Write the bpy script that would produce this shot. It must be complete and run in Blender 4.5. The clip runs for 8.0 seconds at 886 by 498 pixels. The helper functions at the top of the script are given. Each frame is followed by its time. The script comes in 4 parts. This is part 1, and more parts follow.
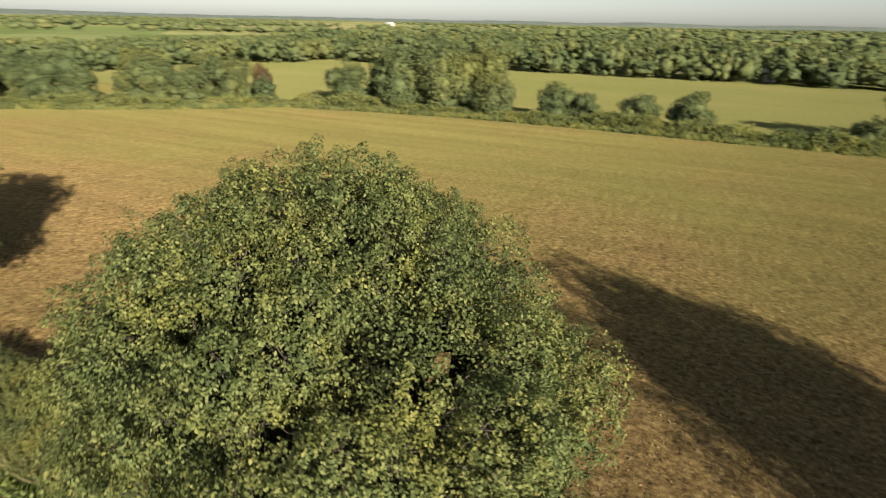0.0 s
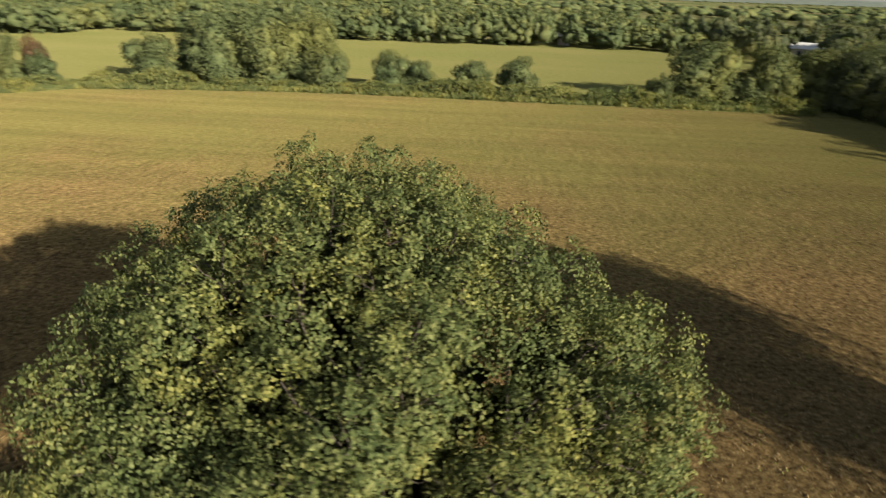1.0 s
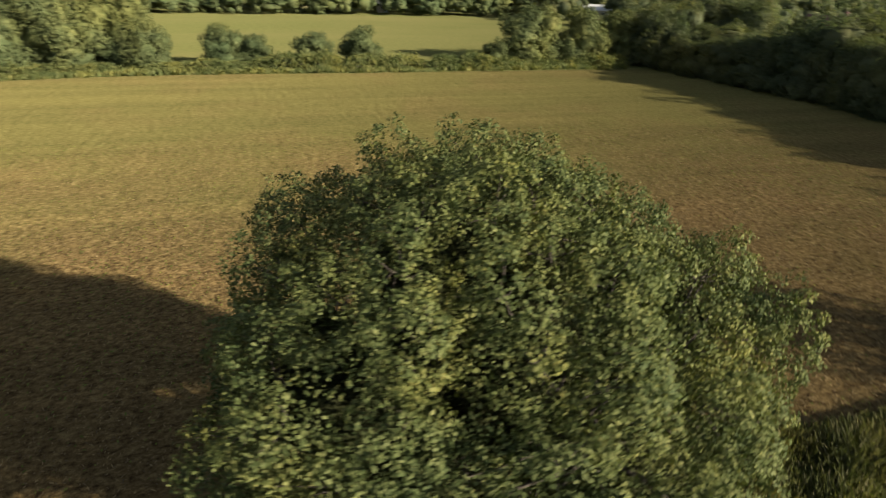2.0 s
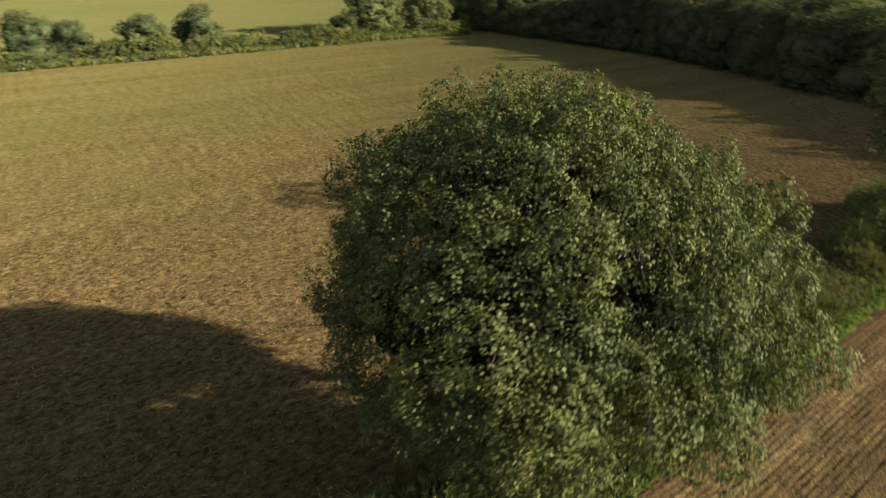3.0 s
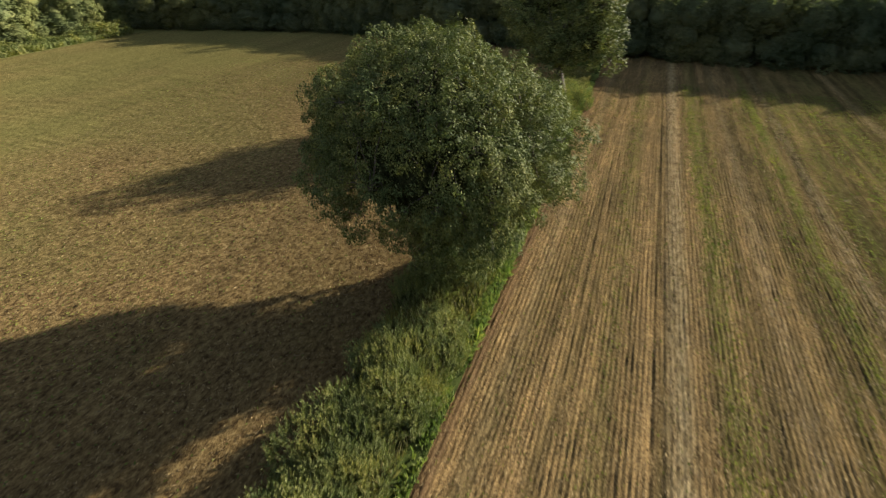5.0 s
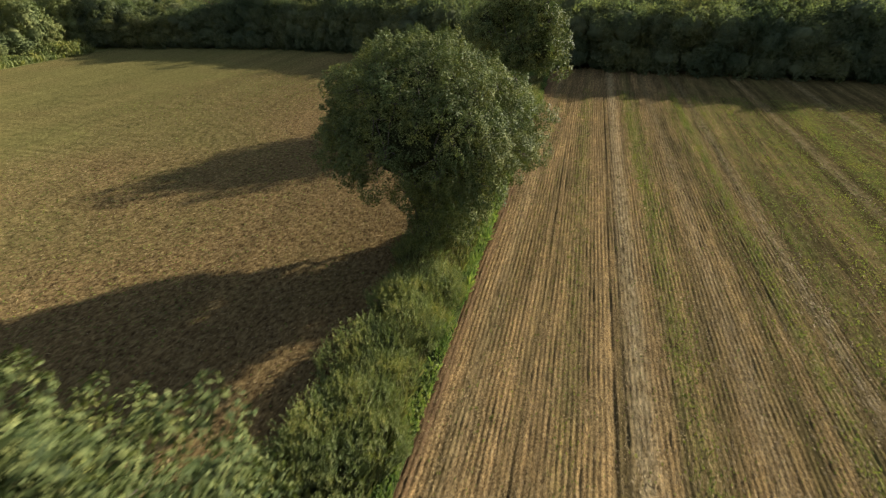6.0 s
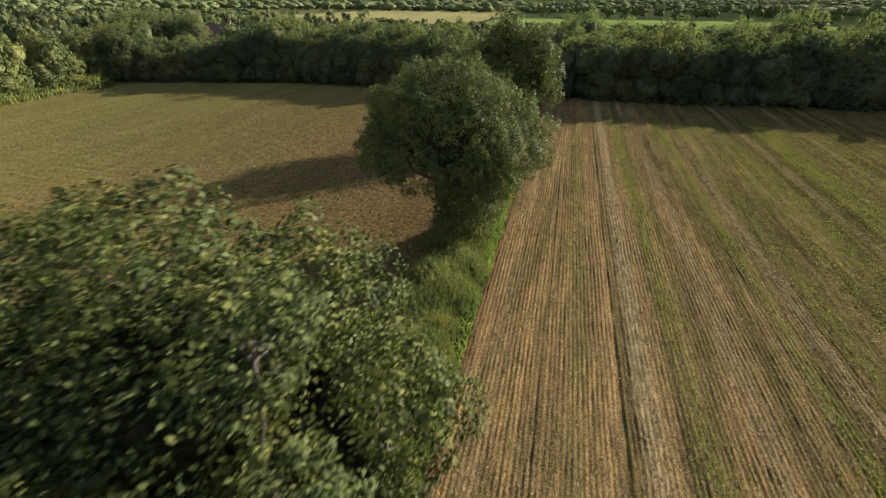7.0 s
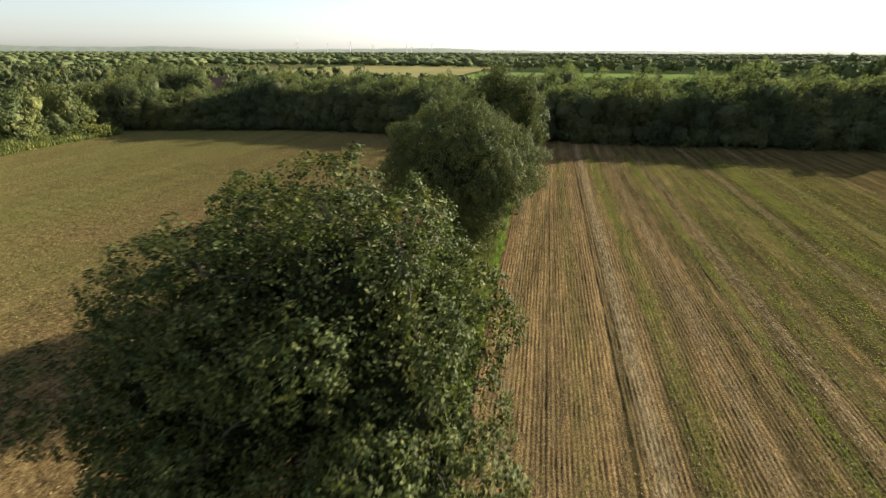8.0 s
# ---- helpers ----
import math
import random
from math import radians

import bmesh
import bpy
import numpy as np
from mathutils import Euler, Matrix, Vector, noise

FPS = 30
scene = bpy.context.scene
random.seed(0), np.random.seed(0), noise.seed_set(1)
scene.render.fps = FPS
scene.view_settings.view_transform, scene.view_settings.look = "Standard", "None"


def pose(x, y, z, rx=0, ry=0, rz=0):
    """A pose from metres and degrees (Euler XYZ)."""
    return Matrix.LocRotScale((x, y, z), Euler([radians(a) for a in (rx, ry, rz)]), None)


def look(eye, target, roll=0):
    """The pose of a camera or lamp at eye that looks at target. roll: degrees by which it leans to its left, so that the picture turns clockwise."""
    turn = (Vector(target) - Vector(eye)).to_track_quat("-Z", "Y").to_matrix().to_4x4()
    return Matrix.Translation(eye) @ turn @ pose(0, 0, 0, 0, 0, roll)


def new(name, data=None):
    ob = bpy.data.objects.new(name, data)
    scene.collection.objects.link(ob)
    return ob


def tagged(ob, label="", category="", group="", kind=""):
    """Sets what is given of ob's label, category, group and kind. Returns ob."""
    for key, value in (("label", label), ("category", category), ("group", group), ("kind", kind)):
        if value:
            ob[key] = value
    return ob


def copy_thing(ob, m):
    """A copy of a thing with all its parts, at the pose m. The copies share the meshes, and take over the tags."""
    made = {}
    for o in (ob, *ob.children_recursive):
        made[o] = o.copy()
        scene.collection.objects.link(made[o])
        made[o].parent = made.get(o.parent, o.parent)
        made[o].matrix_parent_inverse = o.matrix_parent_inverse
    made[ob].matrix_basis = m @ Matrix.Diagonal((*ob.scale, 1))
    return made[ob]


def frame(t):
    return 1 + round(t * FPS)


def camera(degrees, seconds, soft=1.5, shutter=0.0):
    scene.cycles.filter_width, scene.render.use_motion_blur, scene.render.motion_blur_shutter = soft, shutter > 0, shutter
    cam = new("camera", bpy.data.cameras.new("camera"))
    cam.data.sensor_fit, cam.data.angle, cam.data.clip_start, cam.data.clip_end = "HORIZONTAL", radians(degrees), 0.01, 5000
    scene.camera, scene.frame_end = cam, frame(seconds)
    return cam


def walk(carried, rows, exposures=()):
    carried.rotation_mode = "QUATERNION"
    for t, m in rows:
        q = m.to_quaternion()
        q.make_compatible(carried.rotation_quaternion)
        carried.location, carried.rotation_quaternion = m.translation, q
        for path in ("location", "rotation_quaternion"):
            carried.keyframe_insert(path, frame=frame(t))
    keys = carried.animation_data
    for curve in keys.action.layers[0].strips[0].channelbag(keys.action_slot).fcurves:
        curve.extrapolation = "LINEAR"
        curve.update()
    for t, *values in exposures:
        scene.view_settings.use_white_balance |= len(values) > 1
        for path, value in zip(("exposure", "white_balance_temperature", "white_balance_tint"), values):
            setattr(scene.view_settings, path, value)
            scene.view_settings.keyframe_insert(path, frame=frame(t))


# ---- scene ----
cam = camera(79.0, 8.0, soft=1.2, shutter=0.5)
PATH = [
    (0, (0.576, 13.444, 10.807), (-1.097, 12.676, 10.027), 1.2),
    (0.5, (0.709, 11.797, 10.874), (-1.055, 11.339, 10.051), 1.6),
    (1, (0.749, 9.888, 10.9), (-1.049, 9.744, 10.035), 1.9),
    (1.5, (0.74, 7.882, 10.889), (-1.039, 8.032, 9.988), 2.1),
    (2, (0.563, 5.616, 10.846), (-1.143, 6.073, 9.909), 2.0),
    (3.5, (-0.105, -0.165, 10.601), (-1.381, 0.993, 9.586), 0.5),
    (4, (-0.175, -2.39, 10.733), (-1.218, -1.019, 9.717), 0.2),
    (4.5, (-0.253, -4.494, 10.855), (-1.075, -2.981, 9.837), 0.0),
    (5, (-0.25, -6.65, 10.971), (-0.876, -5.05, 9.947), -0.1),
    (6.5, (-0.446, -13.233, 11.039), (-0.905, -11.515, 10.123), 0.4),
    (7, (-0.682, -15.427, 11.012), (-1.127, -13.674, 10.158), 0.3),
    (7.5, (-0.926, -17.594, 10.983), (-1.352, -15.804, 10.201), 0.3),
    (8, (-1.164, -19.875, 10.906), (-1.561, -18.04, 10.216), 0.2),
]
walk(cam, [(t, look(eye, target, roll)) for t, eye, target, roll in PATH], [(0.0, 1.30, 6120, 9), (1.5, 1.24, 6160, 9), (3.5, 1.46, 6080, 9), (5.0, 1.74, 5980, 9), (6.5, 1.80, 5850, 9), (8.0, 1.84, 6000, 9)])

# ---- light ----
SUN_AZ = radians(38.0)      # from +y towards +x
SUN_EL = radians(20.0)
world = bpy.data.worlds.new("sky")
scene.world = world
world.use_nodes = True
wn = world.node_tree
sky = wn.nodes.new("ShaderNodeTexSky")
sky.sky_type = "NISHITA"
sky.sun_disc = False
sky.sun_elevation = SUN_EL
sky.sun_rotation = SUN_AZ
sky.air_density, sky.dust_density, sky.ozone_density = 1.0, 0.85, 1.0
bg = wn.nodes["Background"]
bg.inputs["Strength"].default_value = 0.052
milky = wn.nodes.new("ShaderNodeHueSaturation")      # thin high haze takes the colour out of the sky
milky.inputs["Saturation"].default_value = 0.5
wn.links.new(sky.outputs[0], milky.inputs["Color"])
wn.links.new(milky.outputs[0], bg.inputs[0])
sun_data = bpy.data.lights.new("sun", "SUN")
sun_data.energy = 5.0
sun_data.angle = radians(0.6)
sun_data.color = (1.0, 0.865, 0.67)
sun = new("sun", sun_data)
sun_dir = Vector((math.sin(SUN_AZ) * math.cos(SUN_EL), math.cos(SUN_AZ) * math.cos(SUN_EL), math.sin(SUN_EL)))
sun.matrix_world = look(sun_dir * 60, (0, 0, 0))


# ---- materials ----
def material(name):
    m = bpy.data.materials.new(name)
    m.use_nodes = True
    t = m.node_tree
    return m, t, t.nodes["Principled BSDF"]


def node(t, kind, **values):
    n = t.nodes.new(kind)
    for k, v in values.items():
        n.inputs[k.replace("_", " ")].default_value = v
    return n


def ramp(t, fac, stops):
    r = t.nodes.new("ShaderNodeValToRGB")
    while len(r.color_ramp.elements) < len(stops):
        r.color_ramp.elements.new(0.5)
    for e, (p, c) in zip(r.color_ramp.elements, stops):
        e.position, e.color = p, (*c, 1)
    t.links.new(fac, r.inputs[0])
    return r.outputs[0]


def mix(t, fac, a, b, how="MIX"):
    n = t.nodes.new("ShaderNodeMix")
    n.data_type, n.blend_type = "RGBA", how
    for sock, v in ((n.inputs[0], fac), (n.inputs[6], a), (n.inputs[7], b)):
        if isinstance(v, (int, float)):
            sock.default_value = v
        elif isinstance(v, tuple):
            sock.default_value = (*v, 1)
        else:
            t.links.new(v, sock)
    return n.outputs[2]


def place(t, scale=(1, 1, 1), shear=0.0):
    """World position, scaled; shear slides x along y."""
    g = t.nodes.new("ShaderNodeNewGeometry")
    m = t.nodes.new("ShaderNodeMapping")
    m.inputs["Scale"].default_value = scale
    if shear:
        m.inputs["Rotation"].default_value = (0, 0, -math.atan(shear))
    t.links.new(g.outputs["Position"], m.inputs[0])
    return m.outputs[0]


def noise_of(t, vec, scale, detail=3.0, rough=0.55):
    n = node(t, "ShaderNodeTexNoise", Scale=scale, Detail=detail, Roughness=rough)
    t.links.new(vec, n.inputs["Vector"])
    return n.outputs["Fac"]


def bump(t, bsdf, height, strength, distance):
    b = node(t, "ShaderNodeBump", Strength=strength, Distance=distance)
    t.links.new(height, b.inputs["Height"])
    t.links.new(b.outputs[0], bsdf.inputs["Normal"])


def leaf_material(name, dark, mid, light, rough=0.42, through_light=0.3, patch=0.6, shine=0.3, grain=0.0):
    """Leaf: a glossy face over a body that lets some light through; every leaf has its own tone."""
    m, t, b = material(name)
    g = t.nodes.new("ShaderNodeNewGeometry")
    col = ramp(t, g.outputs["Random Per Island"], [(0.0, dark), (0.5, mid), (1.0, light)])
    tone = ramp(t, noise_of(t, place(t), patch, 3.0, 0.65), [(0.34, (0.66, 0.74, 0.78)), (0.5, (1.0, 1.0, 1.0)), (0.66, (1.36, 1.2, 0.95))])
    col = mix(t, 1.0, col, tone, "MULTIPLY")
    if grain:
        speck = noise_of(t, place(t), grain, 4.0, 0.65)
        col = mix(t, 1.0, col, ramp(t, speck, [(0.34, (0.84, 0.85, 0.84)), (0.52, (1.0, 1.0, 1.0)), (0.68, (1.12, 1.1, 1.06))]), "MULTIPLY")
        bump(t, b, speck, 0.7, 0.25)
    t.links.new(col, b.inputs["Base Color"])
    b.inputs["Roughness"].default_value = rough
    b.inputs["Specular IOR Level"].default_value = shine
    tr = t.nodes.new("ShaderNodeBsdfTranslucent")
    warm = mix(t, 1.0, col, (1.06, 1.18, 0.58), "MULTIPLY")
    t.links.new(warm, tr.inputs["Color"])
    ms = t.nodes.new("ShaderNodeMixShader")
    ms.inputs[0].default_value = through_light
    t.links.new(b.outputs[0], ms.inputs[1])
    t.links.new(tr.outputs[0], ms.inputs[2])
    t.links.new(ms.outputs[0], t.nodes["Material Output"].inputs["Surface"])
    return m


OAK = leaf_material("oak_leaf", (0.044, 0.057, 0.019), (0.092, 0.110, 0.036), (0.172, 0.182, 0.067), 0.6, 0.16, 0.9, 0.06)
# oak leaf with the shade of a backlit crown put into its colour
OAK_BACKLIT = leaf_material("backlit_oak_leaf", (0.028, 0.037, 0.013), (0.064, 0.079, 0.026), (0.136, 0.147, 0.052), 0.6, 0.2, 1.0, 0.04)
# the next two are paled and greyed: distance haze put into the leaf colour
WOOD_HAZED = leaf_material("hazed_wood_leaf", (0.098, 0.112, 0.060), (0.122, 0.137, 0.073), (0.150, 0.164, 0.088), 0.9, 0.45, 0.16, 0.03, 2.5)
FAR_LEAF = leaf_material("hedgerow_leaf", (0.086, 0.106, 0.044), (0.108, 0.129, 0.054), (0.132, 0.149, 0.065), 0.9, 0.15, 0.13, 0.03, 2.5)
RUST_LEAF = leaf_material("rust_leaf", (0.07, 0.045, 0.024), (0.11, 0.068, 0.038), (0.14, 0.095, 0.05), 0.8, 0.2, 0.3, 0.05)
HEDGE_LEAF = leaf_material("hedge_leaf", (0.078, 0.096, 0.034), (0.146, 0.162, 0.058), (0.205, 0.206, 0.084), 0.65, 0.25, 1.2, 0.06)
GRASS = leaf_material("grass_blade", (0.085, 0.125, 0.034), (0.138, 0.180, 0.052), (0.21, 0.222, 0.085), 0.6, 0.35, 0.9, 0.15)
WEED = leaf_material("weed_leaf", (0.088, 0.104, 0.026), (0.135, 0.155, 0.039), (0.185, 0.195, 0.058), 0.8, 0.32, 0.5, 0.03)
LOW_LEAF = leaf_material("low_bush_leaf", (0.105, 0.122, 0.042), (0.155, 0.172, 0.060), (0.21, 0.215, 0.085), 0.8, 0.25, 0.5, 0.03)
ROUGH = leaf_material("rough_grass", (0.055, 0.060, 0.020), (0.105, 0.105, 0.038), (0.19, 0.165, 0.085), 0.8, 0.25, 0.8, 0.1)

BARK, t, b = material("bark")
n = noise_of(t, place(t, (1, 1, 0.25)), 9.0, 6.0, 0.65)
t.links.new(ramp(t, n, [(0.3, (0.028, 0.021, 0.015)), (0.7, (0.085, 0.068, 0.05))]), b.inputs["Base Color"])
b.inputs["Roughness"].default_value = 0.9
bump(t, b, n, 0.8, 0.03)

# inner twigs, with the deep shade of the crown put into the colour
CROWN_SHADE, t, b = material("inner_shade_mass")
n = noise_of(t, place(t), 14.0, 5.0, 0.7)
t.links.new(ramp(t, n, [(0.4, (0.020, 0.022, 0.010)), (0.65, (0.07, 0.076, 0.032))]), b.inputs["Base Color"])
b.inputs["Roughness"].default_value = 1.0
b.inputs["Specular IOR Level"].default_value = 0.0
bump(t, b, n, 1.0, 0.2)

STRAW, t, b = material("straw")
g = t.nodes.new("ShaderNodeNewGeometry")
t.links.new(ramp(t, g.outputs["Random Per Island"], [(0.0, (0.09, 0.065, 0.034)), (0.6, (0.20, 0.143, 0.066)), (1.0, (0.31, 0.23, 0.105))]), b.inputs["Base Color"])
b.inputs["Specular IOR Level"].default_value = 0.1
b.inputs["Roughness"].default_value = 0.7

# bare worked soil of the drilled field: rows, pale strips with straw, a green tinge; darkened away from the hedge
SOIL, t, b = material("drilled_soil")
fine = noise_of(t, place(t), 17.0, 6.0, 0.8)
patch = noise_of(t, place(t), 0.3, 4.0, 0.6)
strip = noise_of(t, place(t, (1.5, 0.06, 1), 0.033), 1.0, 3.0, 0.5)
tinge = noise_of(t, place(t, (0.9, 0.03, 1), 0.033), 1.0, 4.0, 0.65)
lines = noise_of(t, place(t, (5.5, 0.3, 1), 0.033), 1.0, 3.0, 0.6)
col = ramp(t, fine, [(0.38, (0.050, 0.035, 0.017)), (0.52, (0.167, 0.120, 0.058)), (0.66, (0.33, 0.252, 0.133))])
g = t.nodes.new("ShaderNodeNewGeometry")
edge = t.nodes.new("ShaderNodeVectorMath")
edge.operation = "DOT_PRODUCT"
edge.inputs[1].default_value = (1.0, 0.028, 0.0)
t.links.new(g.outputs["Position"], edge.inputs[0])
dimming = t.nodes.new("ShaderNodeMapRange")             # dimming at the view's edge and against the sun, put into the soil colour
for k, v in (("From Min", 1.0), ("From Max", 16.0), ("To Min", -0.1), ("To Max", 0.2)):
    dimming.inputs[k].default_value = v
t.links.new(edge.outputs["Value"], dimming.inputs["Value"])
add = t.nodes.new("ShaderNodeMath")
add.operation = "ADD"
t.links.new(tinge, add.inputs[0])
t.links.new(dimming.outputs[0], add.inputs[1])
tinge = add.outputs[0]
col = mix(t, ramp(t, tinge, [(0.40, (0.0, 0.0, 0.0)), (0.64, (0.78, 0.78, 0.78))]), col, (0.068, 0.059, 0.025))
col = mix(t, 1.0, col, ramp(t, strip, [(0.34, (0.68, 0.69, 0.66)), (0.62, (1.28, 1.22, 1.14))]), "MULTIPLY")
col = mix(t, 1.0, col, ramp(t, lines, [(0.36, (0.8, 0.8, 0.8)), (0.64, (1.2, 1.18, 1.14))]), "MULTIPLY")
col = mix(t, 1.0, col, ramp(t, patch, [(0.3, (0.82, 0.84, 0.84)), (0.7, (1.15, 1.1, 1.05))]), "MULTIPLY")
clods = noise_of(t, place(t, (4.5, 1.6, 1), 0.033), 1.0, 4.0, 0.7)
col = mix(t, 1.0, col, ramp(t, clods, [(0.36, (0.82, 0.82, 0.82)), (0.5, (1.0, 1.0, 1.0)), (0.64, (1.22, 1.2, 1.15))]), "MULTIPLY")


def band(at, half, amount):
    """A strip along the rows, broken up by the clods."""
    off = t.nodes.new("ShaderNodeMath")
    off.operation = "SUBTRACT"
    off.inputs[1].default_value = at
    t.links.new(edge.outputs["Value"], off.inputs[0])
    size = t.nodes.new("ShaderNodeMath")
    size.operation = "ABSOLUTE"
    t.links.new(off.outputs[0], size.inputs[0])
    near = t.nodes.new("ShaderNodeMapRange")
    for k, v in (("From Min", 0.2 * half), ("From Max", 1.4 * half), ("To Min", amount), ("To Max", 0.0)):
        near.inputs[k].default_value = v
    t.links.new(size.outputs[0], near.inputs["Value"])
    times = t.nodes.new("ShaderNodeMath")
    times.operation = "MULTIPLY"
    t.links.new(near.outputs[0], times.inputs[0])
    t.links.new(ramp(t, clods, [(0.38, (0.05, 0.05, 0.05)), (0.62, (1.2, 1.2, 1.2))]), times.inputs[1])
    return times.outputs[0]


for at, half, amount in ((2.1, 0.34, 0.6), (8.45, 0.26, 0.16), (14.3, 0.3, 0.16), (5.2, 0.3, 0.15), (-2.6, 0.3, 0.15), (19.5, 0.4, 0.25)):
    col = mix(t, band(at, half, amount), col, (0.38, 0.30, 0.16))          # chopped straw
for at, half, amount in ((3.45, 0.4, 0.4), (7.45, 0.32, 0.55), (9.6, 0.5, 0.3), (12.4, 0.8, 0.3), (16.4, 0.7, 0.3), (0.1, 0.35, 0.2)):
    col = mix(t, band(at, half, amount), col, (0.115, 0.125, 0.034))         # seedlings
rim = t.nodes.new("ShaderNodeMapRange")
for k, v in (("From Min", -3.45), ("From Max", -3.2), ("To Min", 0.5), ("To Max", 0.0)):
    rim.inputs[k].default_value = v
t.links.new(edge.outputs["Value"], rim.inputs["Value"])
col = mix(t, rim.outputs[0], col, (0.10, 0.058, 0.033))     # damp red-brown clods along the bank
t.links.new(col, b.inputs["Base Color"])
b.inputs["Specular IOR Level"].default_value = 0.0
b.inputs["Diffuse Roughness"].default_value = 0.45
b.inputs["Roughness"].default_value = 0.95
bump(t, b, fine, 0.9, 0.03)

# rough stubble of the harvested field: bare and brown along the hedge, regrown and greener farther out
STUBBLE, t, b = material("stubble_soil")
fine = noise_of(t, place(t, (1, 0.6, 1)), 6.0, 6.0, 0.78)
patch = noise_of(t, place(t), 0.09, 4.0, 0.6)
streak = noise_of(t, place(t, (0.55, 0.03, 1), -0.12), 1.0, 3.0, 0.5)
col = ramp(t, fine, [(0.36, (0.050, 0.032, 0.016)), (0.52, (0.150, 0.104, 0.044)), (0.68, (0.268, 0.198, 0.090))])
g = t.nodes.new("ShaderNodeNewGeometry")
sp = t.nodes.new("ShaderNodeSeparateXYZ")
t.links.new(g.outputs["Position"], sp.inputs[0])
out = t.nodes.new("ShaderNodeMapRange")
for k, v in (("From Min", -13.0), ("From Max", -40.0), ("To Min", -0.2), ("To Max", 0.33)):
    out.inputs[k].default_value = v
t.links.new(sp.outputs["X"], out.inputs["Value"])
add = t.nodes.new("ShaderNodeMath")
add.operation = "ADD"
t.links.new(patch, add.inputs[0])
t.links.new(out.outputs[0], add.inputs[1])
green = ramp(t, add.outputs[0], [(0.38, (0.0, 0.0, 0.0)), (0.85, (0.75, 0.75, 0.75))])
regrow = ramp(t, fine, [(0.35, (0.083, 0.082, 0.025)), (0.7, (0.148, 0.140, 0.047))])
col = mix(t, green, col, regrow)
col = mix(t, 1.0, col, ramp(t, streak, [(0.35, (0.9, 0.9, 0.88)), (0.65, (1.1, 1.08, 1.04))]), "MULTIPLY")
t.links.new(col, b.inputs["Base Color"])
b.inputs["Specular IOR Level"].default_value = 0.0
b.inputs["Diffuse Roughness"].default_value = 1.0
b.inputs["Roughness"].default_value = 0.95
bump(t, b, fine, 1.0, 0.07)

PASTURE, t, b = material("pasture_grass")
fine = noise_of(t, place(t), 1.6, 5.0, 0.7)
patch = noise_of(t, place(t, (1, 0.4, 1)), 0.05, 4.0, 0.6)
col = ramp(t, fine, [(0.3, (0.096, 0.102, 0.032)), (0.7, (0.162, 0.160, 0.055))])
col = mix(t, ramp(t, patch, [(0.4, (0, 0, 0)), (0.7, (0.7, 0.7, 0.7))]), col, (0.172, 0.154, 0.060))
t.links.new(col, b.inputs["Base Color"])
b.inputs["Specular IOR Level"].default_value = 0.0
b.inputs["Diffuse Roughness"].default_value = 0.6
b.inputs["Roughness"].default_value = 0.9
bump(t, b, fine, 0.7, 0.15)

VERGE_SOIL, t, b = material("verge_ground")
fine = noise_of(t, place(t), 9.0, 5.0, 0.7)
t.links.new(ramp(t, fine, [(0.3, (0.03, 0.045, 0.012)), (0.7, (0.07, 0.085, 0.025))]), b.inputs["Base Color"])
b.inputs["Specular IOR Level"].default_value = 0.0
b.inputs["Diffuse Roughness"].default_value = 0.3
b.inputs["Roughness"].default_value = 0.95
bump(t, b, fine, 0.8, 0.06)

# open country: fields in many tones
LAND, t, b = material("open_country")
v = t.nodes.new("ShaderNodeTexVoronoi")
v.inputs["Scale"].default_value = 1.0
t.links.new(place(t, (0.0035, 0.0055, 0.0), 0.3), v.inputs["Vector"])
sep = t.nodes.new("ShaderNodeSeparateColor")
t.links.new(v.outputs["Color"], sep.inputs[0])
col = ramp(t, sep.outputs[0], [(0.0, (0.06, 0.08, 0.028)), (0.35, (0.085, 0.102, 0.042)), (0.6, (0.12, 0.12, 0.054)), (0.8, (0.17, 0.152, 0.076)), (1.0, (0.07, 0.095, 0.03))])
fine = noise_of(t, place(t), 0.05, 5.0, 0.6)
col = mix(t, 1.0, col, ramp(t, fine, [(0.3, (0.8, 0.82, 0.8)), (0.7, (1.15, 1.12, 1.1))]), "MULTIPLY")
t.links.new(col, b.inputs["Base Color"])
b.inputs["Specular IOR Level"].default_value = 0.0
b.inputs["Diffuse Roughness"].default_value = 0.9
b.inputs["Roughness"].default_value = 0.95


# ---- mesh helpers ----
def vnoise(x, y, seed=0):
    """Smooth value noise in 0..1 on arrays."""
    x, y = np.asarray(x, float), np.asarray(y, float)
    i, j = np.floor(x).astype(np.int64), np.floor(y).astype(np.int64)
    fx, fy = x - i, y - j
    fx, fy = fx * fx * (3 - 2 * fx), fy * fy * (3 - 2 * fy)

    def h(a, c):
        k = (a * 374761393 + c * 668265263 + seed * 1274126177) & 0xFFFFFFFF
        k = ((k ^ (k >> 13)) * 1274126177) & 0xFFFFFFFF
        return ((k ^ (k >> 16)) & 0xFFFF) / 65535.0

    return (h(i, j) * (1 - fx) + h(i + 1, j) * fx) * (1 - fy) + (h(i, j + 1) * (1 - fx) + h(i + 1, j + 1) * fx) * fy


def unit(a):
    return a / np.maximum(np.linalg.norm(a, axis=-1, keepdims=True), 1e-9)


